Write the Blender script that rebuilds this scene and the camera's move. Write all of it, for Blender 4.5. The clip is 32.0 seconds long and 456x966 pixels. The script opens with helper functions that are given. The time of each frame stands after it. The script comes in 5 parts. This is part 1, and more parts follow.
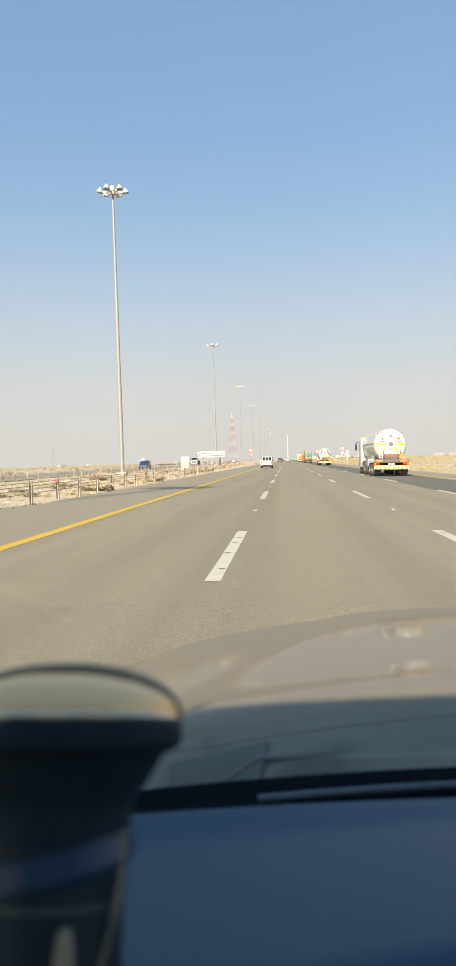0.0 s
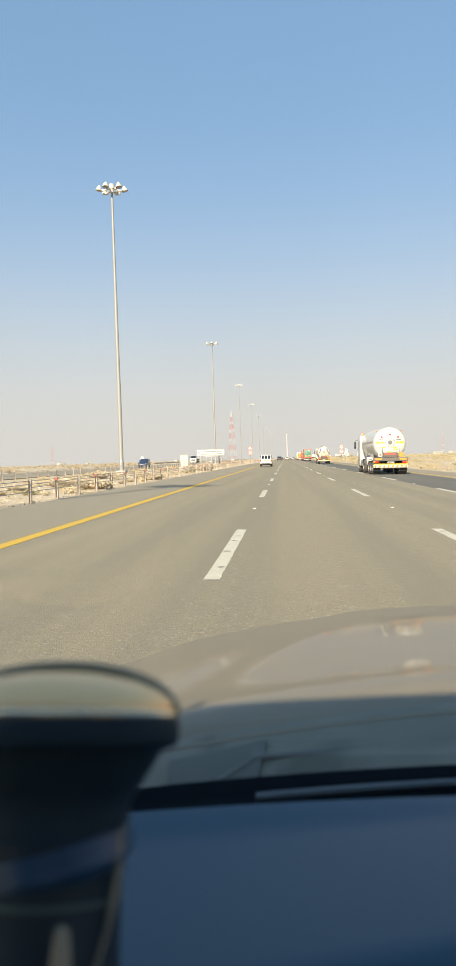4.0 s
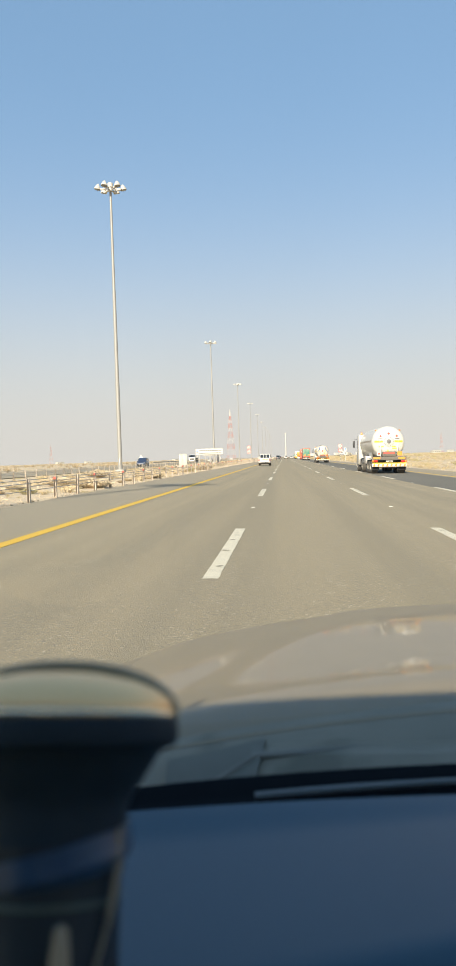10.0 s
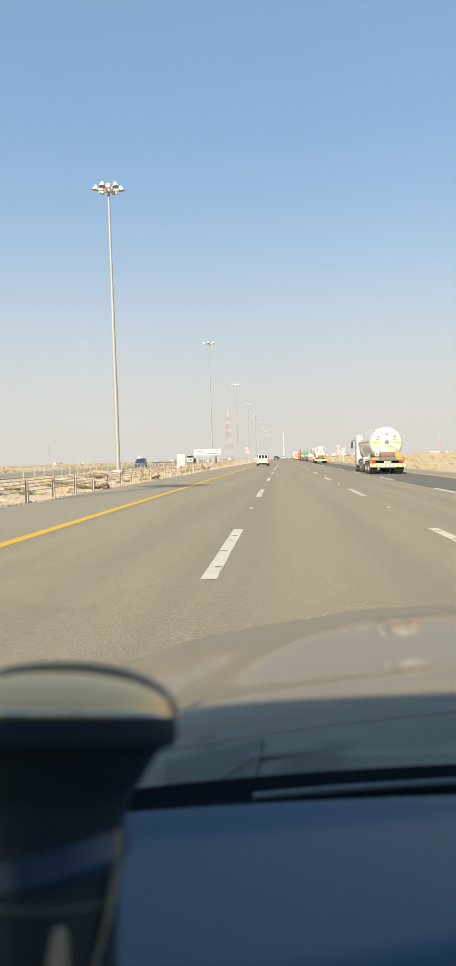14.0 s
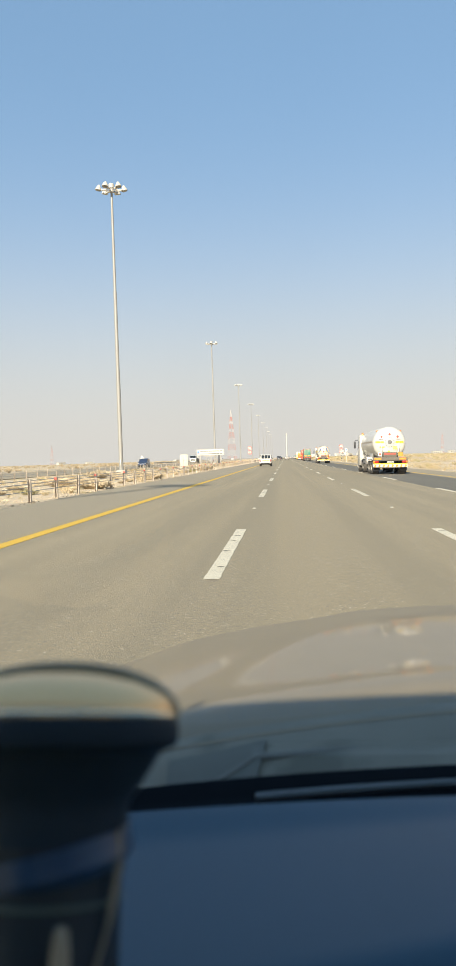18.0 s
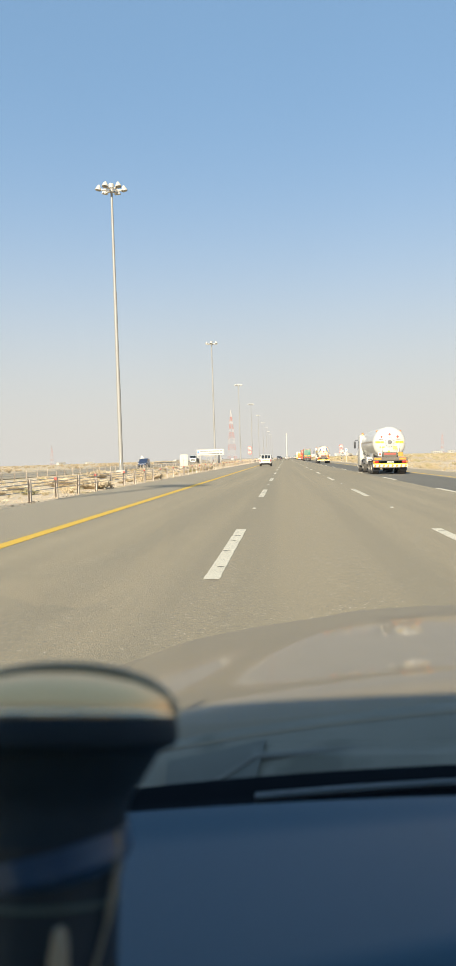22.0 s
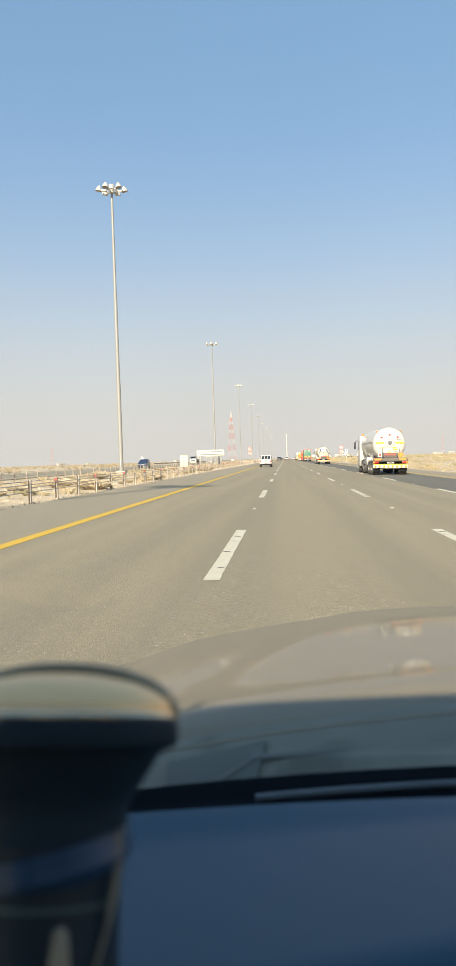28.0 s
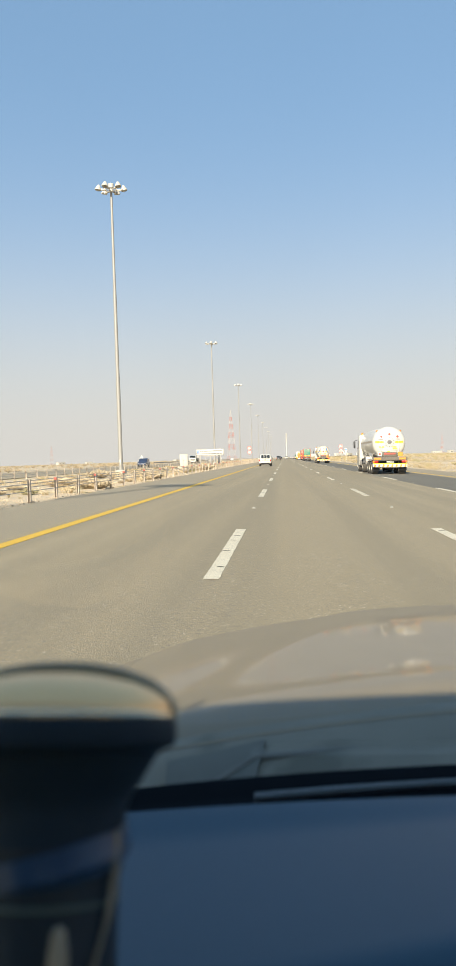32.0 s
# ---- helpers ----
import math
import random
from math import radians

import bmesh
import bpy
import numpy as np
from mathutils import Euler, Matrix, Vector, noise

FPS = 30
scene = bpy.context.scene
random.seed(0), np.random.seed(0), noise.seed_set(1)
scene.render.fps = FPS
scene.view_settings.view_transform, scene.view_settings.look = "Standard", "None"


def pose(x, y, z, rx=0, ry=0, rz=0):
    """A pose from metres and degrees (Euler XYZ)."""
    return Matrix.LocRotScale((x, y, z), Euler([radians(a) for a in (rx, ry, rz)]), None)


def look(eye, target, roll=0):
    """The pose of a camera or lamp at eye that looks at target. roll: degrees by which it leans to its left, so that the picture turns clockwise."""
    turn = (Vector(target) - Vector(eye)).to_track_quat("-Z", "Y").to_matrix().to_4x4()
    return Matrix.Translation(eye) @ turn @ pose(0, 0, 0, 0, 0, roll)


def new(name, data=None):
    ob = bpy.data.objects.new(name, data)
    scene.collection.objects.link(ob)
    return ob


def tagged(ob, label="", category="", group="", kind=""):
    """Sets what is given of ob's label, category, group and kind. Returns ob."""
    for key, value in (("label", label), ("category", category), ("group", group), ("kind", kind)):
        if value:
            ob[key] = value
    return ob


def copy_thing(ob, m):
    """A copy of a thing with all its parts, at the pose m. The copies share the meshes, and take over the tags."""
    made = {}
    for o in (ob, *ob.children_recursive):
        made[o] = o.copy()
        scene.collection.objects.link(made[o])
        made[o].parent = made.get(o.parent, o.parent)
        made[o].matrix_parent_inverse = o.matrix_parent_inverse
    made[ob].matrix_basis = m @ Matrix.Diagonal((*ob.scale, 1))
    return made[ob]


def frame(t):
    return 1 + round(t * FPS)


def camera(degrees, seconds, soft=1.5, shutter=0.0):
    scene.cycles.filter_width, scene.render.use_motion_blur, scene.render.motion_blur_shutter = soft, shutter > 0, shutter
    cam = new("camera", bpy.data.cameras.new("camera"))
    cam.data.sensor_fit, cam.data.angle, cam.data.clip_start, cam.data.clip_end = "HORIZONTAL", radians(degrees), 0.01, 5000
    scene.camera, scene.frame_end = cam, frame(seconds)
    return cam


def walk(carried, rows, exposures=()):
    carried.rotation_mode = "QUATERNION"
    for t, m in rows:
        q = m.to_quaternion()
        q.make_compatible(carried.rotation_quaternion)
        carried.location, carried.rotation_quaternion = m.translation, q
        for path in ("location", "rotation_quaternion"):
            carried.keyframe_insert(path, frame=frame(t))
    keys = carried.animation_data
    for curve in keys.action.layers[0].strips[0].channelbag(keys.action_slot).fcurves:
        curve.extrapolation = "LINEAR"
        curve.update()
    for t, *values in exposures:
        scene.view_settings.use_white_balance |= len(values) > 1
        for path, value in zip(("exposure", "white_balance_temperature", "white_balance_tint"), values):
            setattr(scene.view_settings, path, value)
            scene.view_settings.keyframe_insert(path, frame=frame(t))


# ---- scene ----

# Camera: it sits in a car; only small shakes of the hand-width mount move it.
EXPOSURE = 1.2
EYE = (0.0, 0.0, 1.34)
YAW, PITCH, LEAN = 4.18, -1.76, 1.8
cam = camera(32.5, 32.0, soft=1.5)
cam.data.dof.use_dof = True
cam.data.dof.focus_distance = 70.0
cam.data.dof.aperture_fstop = 13.0

# seconds, turn to the left and up in degrees, shift to the right and up in millimetres
SHAKE = [
    (0.0, 0.07, 0.15, -0.9, -0.3), (0.5, 0.11, -0.01, -0.4, -0.6), (1.0, -0.02, 0.1, -0.4, -0.2), (1.5, -0.06, 0.15, -0.2, 0.1),
    (2.0, -0.12, -0.08, 0.1, -0.6), (2.5, -0.05, 0.01, 0.2, -0.1), (3.0, -0.1, -0.07, 0.3, -0.4), (3.5, -0.03, 0.0, -0.0, -0.4),
    (5.5, 0.05, 0.05, -0.1, -0.1), (6.0, 0.01, 0.08, 0.1, -0.1), (6.5, 0.06, 0.09, -0.1, -0.2), (7.0, 0.02, 0.06, -0.1, -0.3),
    (7.5, 0.06, 0.12, -0.5, -0.1), (8.0, -0.1, 0.02, -0.4, -0.3), (8.5, -0.03, 0.1, -0.4, 0.2), (9.0, -0.08, -0.06, -0.1, -0.1),
    (9.5, -0.14, 0.14, -0.0, 0.4), (10.0, -0.08, -0.05, -0.1, -0.2), (10.5, -0.02, 0.0, -0.6, 0.0), (11.0, -0.01, -0.01, -0.7, 0.1),
    (11.5, -0.09, 0.13, -0.8, 0.3), (12.0, -0.03, 0.09, -1.1, -0.2), (12.5, -0.09, -0.02, -1.1, -0.1), (13.0, -0.19, 0.1, -1.2, -0.0),
    (13.5, -0.24, -0.09, -0.7, -0.1), (14.0, -0.22, -0.01, -0.3, -0.1), (14.5, -0.22, -0.02, 0.1, -0.1), (16.5, 0.08, -0.05, 0.3, 0.1),
    (17.0, 0.16, 0.01, -0.1, 0.1), (17.5, 0.11, -0.01, -0.4, 0.1), (18.0, -0.01, 0.0, 0.1, 0.0), (18.5, -0.07, -0.07, -0.0, -0.0),
    (19.0, 0.07, -0.16, -0.2, -0.1), (19.5, -0.02, -0.08, -0.2, -0.1), (20.0, -0.01, 0.0, -0.3, 0.0), (20.5, -0.03, -0.03, -0.4, -0.2),
    (21.0, -0.17, -0.06, 0.4, -0.1), (21.5, 0.0, 0.03, 0.5, 0.2), (22.0, -0.01, 0.0, 0.6, 0.0), (22.5, 0.07, 0.01, 0.5, 0.1),
    (23.0, 0.06, 0.02, 0.6, -0.3), (23.5, 0.06, 0.02, 0.6, 0.1), (24.0, 0.0, 0.08, 0.7, 0.0), (24.5, 0.07, -0.01, 0.7, 0.1),
    (25.0, 0.01, 0.02, 0.5, 0.1), (25.5, 0.07, 0.05, 0.4, 0.2), (27.5, -0.08, 0.02, 0.2, 0.1), (28.0, 0.0, 0.05, 0.4, 0.1),
    (28.5, -0.01, 0.0, 0.2, 0.0), (29.0, 0.0, 0.09, 0.7, 0.5), (29.5, 0.01, 0.03, 0.8, 0.2), (30.0, 0.11, 0.0, 0.8, 0.0),
    (30.5, 0.17, 0.03, 0.7, 0.2), (31.0, 0.16, 0.1, 0.6, 0.5), (31.5, 0.1, -0.01, 0.7, 0.1), (32.0, -0.03, -0.01, 0.9, 0.1),
]
walk(cam, [(t, pose(EYE[0] + dx / 1000, EYE[1], EYE[2] + dz / 1000, 90 + PITCH + p, LEAN, YAW + a)) for t, a, p, dx, dz in SHAKE], exposures=[(0.0, EXPOSURE), (32.0, EXPOSURE)])

# World: clear afternoon sky with dust towards the horizon; the sun stands behind and a little left.
SUN_UP, SUN_FROM = radians(26.0), (-0.217, -0.976)
world = bpy.data.worlds.new("sky")
scene.world = world
world.use_nodes = True
wt = world.node_tree
sky = wt.nodes.new("ShaderNodeTexSky")
sky.sky_type, sky.sun_disc = "NISHITA", False
sky.sun_elevation, sky.sun_rotation = SUN_UP, math.pi + 0.219
sky.air_density, sky.dust_density, sky.ozone_density = 1.0, 0.5, 2.5
# desert dust: the sky pales evenly towards the horizon, all round
where, split, low, square, fade, pale, hue = (wt.nodes.new("ShaderNode" + k) for k in ("TexCoord", "SeparateXYZ", "Math", "Math", "Math", "Mix", "Mix"))
wt.links.new(where.outputs["Generated"], split.inputs[0])
low.operation, low.inputs[1].default_value = "DIVIDE", 0.225
wt.links.new(split.outputs[2], low.inputs[0])
square.operation, square.inputs[1].default_value = "POWER", 2.0
wt.links.new(low.outputs[0], square.inputs[0])
fade.operation, fade.inputs[0].default_value = "POWER", 0.3679
wt.links.new(square.outputs[0], fade.inputs[1])
hue.data_type, hue.blend_type = "RGBA", "MULTIPLY"
hue.inputs[0].default_value = 1.0
hue.inputs[7].default_value = (1.06, 1.13, 1.09, 1)
wt.links.new(sky.outputs[0], hue.inputs[6])
pale.data_type = "RGBA"
pale.inputs[7].default_value = (4.98, 4.74, 4.40, 1)
wt.links.new(fade.outputs[0], pale.inputs[0])
haze = wt.nodes.new("ShaderNodeMix")
haze.data_type, haze.inputs[0].default_value = "RGBA", 0.65
haze.inputs[7].default_value = (1.83, 3.08, 4.70, 1)
wt.links.new(hue.outputs[2], haze.inputs[6])
wt.links.new(haze.outputs[2], pale.inputs[6])
wt.links.new(pale.outputs[2], wt.nodes["Background"].inputs[0])
wt.nodes["Background"].inputs[1].default_value = 0.066
sun = new("sun", bpy.data.lights.new("sun", "SUN"))
sun.data.energy, sun.data.angle, sun.data.color = 4.1, radians(0.7), (1.0, 0.90, 0.74)
sun.matrix_world = look((SUN_FROM[0] * 50, SUN_FROM[1] * 50, 50 * math.tan(SUN_UP)), (0, 0, 0))


# ---- materials ----
def mat(name, col, rough=0.6, metal=0.0, col2=None, scale=6.0, amount=0.5, fine=60.0, bump=0.0, bump_scale=None,
        spot=None, spot_scale=1.0, spot_at=0.6, vary=0.0, coat=0.0, spec=0.5, stretch=(1, 1, 1), chips=None, tracks=None):
    """Procedural paint: two noises mix col and col2, a third lays spots, a fine one gives relief."""
    m = bpy.data.materials.new(name)
    m.use_nodes = True
    nt = m.node_tree
    b = nt.nodes["Principled BSDF"]
    b.inputs["Roughness"].default_value, b.inputs["Metallic"].default_value = rough, metal
    b.inputs["Coat Weight"].default_value = coat
    b.inputs["Specular IOR Level"].default_value = spec
    col2 = col2 or tuple(c * 0.72 for c in col)
    tc = nt.nodes.new("ShaderNodeTexCoord")
    mp = nt.nodes.new("ShaderNodeMapping")
    mp.inputs["Scale"].default_value = stretch
    nt.links.new(tc.outputs["Object"], mp.inputs[0])

    def noise_node(sc, detail=4.0, plain=False):
        n = nt.nodes.new("ShaderNodeTexNoise")
        n.inputs["Scale"].default_value, n.inputs["Detail"].default_value = sc, detail
        nt.links.new(tc.outputs["Object"] if plain else mp.outputs[0], n.inputs["Vector"])
        return n

    def ramp(src, lo, hi):
        r = nt.nodes.new("ShaderNodeMapRange")
        r.inputs[1].default_value, r.inputs[2].default_value = lo, hi
        nt.links.new(src, r.inputs[0])
        return r.outputs[0]

    def mix(fac, a, c):
        x = nt.nodes.new("ShaderNodeMix")
        x.data_type = "RGBA"
        nt.links.new(fac, x.inputs[0])
        for s, v in ((x.inputs[6], a), (x.inputs[7], c)):
            if isinstance(v, tuple):
                s.default_value = (*v, 1)
            else:
                nt.links.new(v, s)
        return x.outputs[2]

    n1, n2 = noise_node(scale), noise_node(fine, 3.0, True)
    add = nt.nodes.new("ShaderNodeMath")
    add.operation = "MULTIPLY_ADD"
    add.inputs[1].default_value = 0.5
    half = nt.nodes.new("ShaderNodeMath")
    half.operation, half.inputs[1].default_value = "MULTIPLY", 0.5
    nt.links.new(n2.outputs[0], half.inputs[0])
    nt.links.new(n1.outputs[0], add.inputs[0])
    nt.links.new(half.outputs[0], add.inputs[2])
    out = mix(ramp(add.outputs[0], 0.5 - 0.25 / max(amount, 0.05) * 0.5, 0.5 + 0.25 / max(amount, 0.05) * 0.5), col, col2)
    if spot:
        n3 = noise_node(spot_scale, 6.0, spot_scale > 20)
        out = mix(ramp(n3.outputs[0], spot_at, spot_at + 0.08), out, spot)
    if chips:
        n5 = noise_node(chips[1], 2.0, True)
        out = mix(ramp(n5.outputs[0], chips[2], chips[2] + 0.05), out, chips[0])
    if tracks:  # long bands polished or oiled by wheels: colour, bands per metre, share
        tm = nt.nodes.new("ShaderNodeMapping")
        tm.inputs["Scale"].default_value = (1, 0.012, 1)
        nt.links.new(tc.outputs["Object"], tm.inputs[0])
        n6 = noise_node(tracks[1], 3.0)
        nt.links.new(tm.outputs[0], n6.inputs["Vector"])
        share = nt.nodes.new("ShaderNodeMath")
        share.operation, share.inputs[1].default_value = "MULTIPLY", tracks[2]
        nt.links.new(ramp(n6.outputs[0], 0.42, 0.62), share.inputs[0])
        out = mix(share.outputs[0], out, tracks[0])
    if vary:
        oi = nt.nodes.new("ShaderNodeObjectInfo")
        hs = nt.nodes.new("ShaderNodeHueSaturation")
        nt.links.new(ramp(oi.outputs["Random"], 0, 1), hs.inputs["Value"])
        hs.inputs["Value"].links[0].from_node.inputs[3].default_value = 1 - vary
        hs.inputs["Value"].links[0].from_node.inputs[4].default_value = 1 + vary
        nt.links.new(out, hs.inputs["Color"])
        out = hs.outputs[0]
    nt.links.new(out, b.inputs["Base Color"])
    if bump:
        n4 = noise_node(bump_scale or fine, 5.0, True)
        bn = nt.nodes.new("ShaderNodeBump")
        bn.inputs["Strength"].default_value, bn.inputs["Distance"].default_value = min(1, bump * 10), 0.02
        nt.links.new(n4.outputs[0], bn.inputs["Height"])
        nt.links.new(bn.outputs[0], b.inputs["Normal"])
    return m


def glass(name, tint, dust=0.0):
    """A thin pane: clear, with a mirror-like gloss that grows at a slant. dust: the most that wiped smears of dust cover."""
    m = bpy.data.materials.new(name)
    m.use_nodes = True
    nt = m.node_tree
    nt.nodes.remove(nt.nodes["Principled BSDF"])
    tr, gl, mx, fr = (nt.nodes.new("ShaderNode" + k) for k in ("BsdfTransparent", "BsdfGlossy", "MixShader", "Fresnel"))
    tr.inputs[0].default_value = (*tint, 1)
    gl.inputs["Roughness"].default_value = 0.02
    fr.inputs[0].default_value = 1.22
    nt.links.new(fr.outputs[0], mx.inputs[0])
    nt.links.new(tr.outputs[0], mx.inputs[1])
    nt.links.new(gl.outputs[0], mx.inputs[2])
    out = mx.outputs[0]
    if dust:
        tc, mp, n, r, df, m2 = (nt.nodes.new("ShaderNode" + k) for k in ("TexCoord", "Mapping", "TexNoise", "MapRange", "BsdfDiffuse", "MixShader"))
        mp.inputs["Scale"].default_value = (1.0, 0.25, 0.25)
        n.inputs["Scale"].default_value, n.inputs["Detail"].default_value = 16.0, 5.0
        r.inputs[1].default_value, r.inputs[2].default_value, r.inputs[4].default_value = 0.38, 0.70, dust
        df.inputs[0].default_value = (0.62, 0.60, 0.54, 1)
        nt.links.new(tc.outputs["Object"], mp.inputs[0])
        nt.links.new(mp.outputs[0], n.inputs["Vector"])
        nt.links.new(n.outputs[0], r.inputs[0])
        nt.links.new(r.outputs[0], m2.inputs[0])
        nt.links.new(out, m2.inputs[1])
        nt.links.new(df.outputs[0], m2.inputs[2])
        out = m2.outputs[0]
    nt.links.new(out, nt.nodes["Material Output"].inputs[0])
    return m


asphalt = mat("worn asphalt", (0.294, 0.241, 0.153), 0.85, col2=(0.350, 0.284, 0.181), scale=0.22, amount=0.65, fine=60, bump=0.05, bump_scale=80,
              spot=(0.215, 0.184, 0.132), spot_scale=34, spot_at=0.56, stretch=(1, 0.12, 1), spec=0.3, chips=((0.56, 0.49, 0.37), 36, 0.635), tracks=((0.210, 0.182, 0.127), 1.1, 0.42))
asphalt_dark = mat("dark asphalt", (0.145, 0.131, 0.102), 0.8, col2=(0.185, 0.166, 0.128), scale=0.3, amount=0.7, fine=60, bump=0.06, bump_scale=160,
                   spot=(0.11, 0.10, 0.08), spot_scale=70, spot_at=0.58, stretch=(1, 0.1, 1), spec=0.3, chips=((0.34, 0.31, 0.25), 95, 0.70))
asphalt_edge = mat("dusty asphalt", (0.345, 0.290, 0.202), 0.9, col2=(0.305, 0.257, 0.18), scale=0.5, amount=0.6, fine=60, bump=0.06, bump_scale=140,
                   spot=(0.31, 0.265, 0.185), spot_scale=0.9, spot_at=0.62, stretch=(1, 0.25, 1), spec=0.3, chips=((0.20, 0.18, 0.14), 80, 0.62))
road_white = mat("white road paint", (0.70, 0.63, 0.47), 0.7, col2=(0.58, 0.515, 0.38), scale=3, amount=0.6, fine=40, bump=0.04,
                 spot=(0.2, 0.185, 0.15), spot_scale=5, spot_at=0.70, chips=((0.40, 0.355, 0.265), 55, 0.62))
road_yellow = mat("yellow road paint", (0.67, 0.405, 0.022), 0.7, col2=(0.61, 0.375, 0.035), scale=2, amount=0.6, fine=40, bump=0.03,
                  spot=(0.36, 0.27, 0.12), spot_scale=6, spot_at=0.68)
sand = mat("sand", (0.58, 0.47, 0.335), 0.95, col2=(0.49, 0.39, 0.255), scale=0.07, amount=0.9, fine=1.3, bump=0.08, bump_scale=3.0,
           spot=(0.40, 0.305, 0.14), spot_scale=0.35, spot_at=0.55, spec=0.15)
gravel_mat = mat("gravel", (0.54, 0.435, 0.305), 0.95, col2=(0.36, 0.285, 0.195), scale=2, amount=0.8, fine=22, bump=0.08, vary=0.15)
steel = mat("galvanised steel", (0.46, 0.43, 0.385), 0.5, 0.55, col2=(0.36, 0.33, 0.29), scale=3, fine=30, bump=0.01)
rust_post = mat("dusty barrier steel", (0.56, 0.485, 0.39), 0.65, 0.0, col2=(0.40, 0.33, 0.265), scale=4, amount=0.7, fine=25, vary=0.2)
red_paint = mat("red reflective paint", (0.42, 0.09, 0.06), 0.45, fine=30)
concrete = mat("concrete", (0.46, 0.42, 0.35), 0.9, scale=3, fine=40, bump=0.03)
mast_grey = mat("pale painted steel", (0.30, 0.288, 0.262), 0.55, 0.15, col2=(0.25, 0.24, 0.218), scale=0.4, fine=8, stretch=(1, 1, 0.2))
lamp_white = mat("white lamp housing", (0.50, 0.475, 0.42), 0.45, col2=(0.42, 0.395, 0.34), scale=2, fine=15)
lamp_glass = mat("lamp glass", (0.25, 0.24, 0.22), 0.15, fine=15)
white_paint = mat("white vehicle paint", (0.55, 0.522, 0.46), 0.3, col2=(0.46, 0.44, 0.39), scale=0.7, amount=0.5, fine=9, coat=0.3)
cream_paint = mat("cream tank paint", (0.52, 0.475, 0.385), 0.35, col2=(0.42, 0.375, 0.295), scale=0.6, amount=0.6, fine=7, coat=0.2,
                  spot=(0.36, 0.315, 0.24), spot_scale=1.3, spot_at=0.64, stretch=(1, 1, 0.4))
yellow_mark = mat("yellow reflective tape", (0.80, 0.52, 0.03), 0.45, fine=20)
orange_mark = mat("orange reflective board", (0.78, 0.27, 0.03), 0.5, fine=20)
tail_red = mat("red lamp lens", (0.50, 0.03, 0.02), 0.2, fine=20)
amber = mat("amber lamp lens", (0.75, 0.26, 0.02), 0.2, fine=20)
black_trim = mat("black plastic", (0.018, 0.018, 0.02), 0.5, scale=4, fine=40, bump=0.01)
chassis_mat = mat("dusty chassis", (0.085, 0.076, 0.064), 0.75, col2=(0.15, 0.128, 0.10), scale=2, amount=0.7, fine=14)
rubber = mat("tyre rubber", (0.045, 0.042, 0.038), 0.85, col2=(0.09, 0.08, 0.066), scale=4, amount=0.6, fine=30, bump=0.03)
rim_mat = mat("dusty wheel rim", (0.42, 0.385, 0.33), 0.5, 0.3, col2=(0.28, 0.25, 0.205), scale=5, fine=25)
glass_dark = mat("dark vehicle glass", (0.02, 0.024, 0.028), 0.06, fine=10, spec=0.8)
green_tarp = mat("green tarpaulin", (0.075, 0.155, 0.115), 0.6, col2=(0.13, 0.20, 0.155), scale=0.8, amount=0.6, fine=6, bump=0.05, bump_scale=2.5, stretch=(1, 0.5, 1.2))
green_panel = mat("green door paint", (0.075, 0.20, 0.13), 0.5, col2=(0.12, 0.225, 0.16), scale=1.2, fine=9)
teal_panel = mat("teal door panel", (0.03, 0.22, 0.16), 0.5, fine=9)
grey_tarp = mat("dusty grey tarpaulin", (0.33, 0.305, 0.255), 0.75, col2=(0.25, 0.225, 0.185), scale=0.7, amount=0.7, fine=5, bump=0.05, bump_scale=2.5, stretch=(1, 0.5, 1.2))
red_door = mat("red container paint", (0.62, 0.075, 0.035), 0.45, col2=(0.50, 0.085, 0.045), scale=0.9, amount=0.6, fine=8)
tipper_orange = mat("orange tipper paint", (0.72, 0.25, 0.025), 0.45, col2=(0.58, 0.215, 0.045), scale=0.8, amount=0.6, fine=7)
tank_green = mat("sea green tank paint", (0.13, 0.34, 0.26), 0.4, col2=(0.20, 0.36, 0.285), scale=0.7, amount=0.6, fine=6, spot=(0.30, 0.31, 0.24), spot_scale=1.1, spot_at=0.64)
cab_blue = mat("pale blue cab paint", (0.24, 0.33, 0.50), 0.35, fine=8, coat=0.3)
navy_paint = mat("navy car paint", (0.03, 0.045, 0.085), 0.3, fine=8, coat=0.3)
cab_red = mat("red cab paint", (0.42, 0.05, 0.035), 0.35, fine=8, coat=0.3)
hose_mat = mat("pale rubber hose", (0.42, 0.44, 0.36), 0.6, fine=20)
blue_mark = mat("blue stripe paint", (0.035, 0.14, 0.42), 0.4, fine=12)
grey_mark = mat("grey lettering paint", (0.17, 0.165, 0.16), 0.5, fine=12)
sign_white = mat("white sign sheeting", (0.58, 0.56, 0.49), 0.5, fine=12)
sign_back = mat("bare aluminium sign back", (0.46, 0.435, 0.38), 0.5, 0.4, fine=9)
sign_black = mat("black sign print", (0.03, 0.03, 0.03), 0.5, fine=12)
sign_red = mat("red sign border", (0.62, 0.035, 0.03), 0.5, fine=12)
sign_blue = mat("blue sign badge", (0.03, 0.2, 0.5), 0.5, fine=12)
radar_grey = mat("dark grey radar housing", (0.075, 0.076, 0.08), 0.5, fine=9)
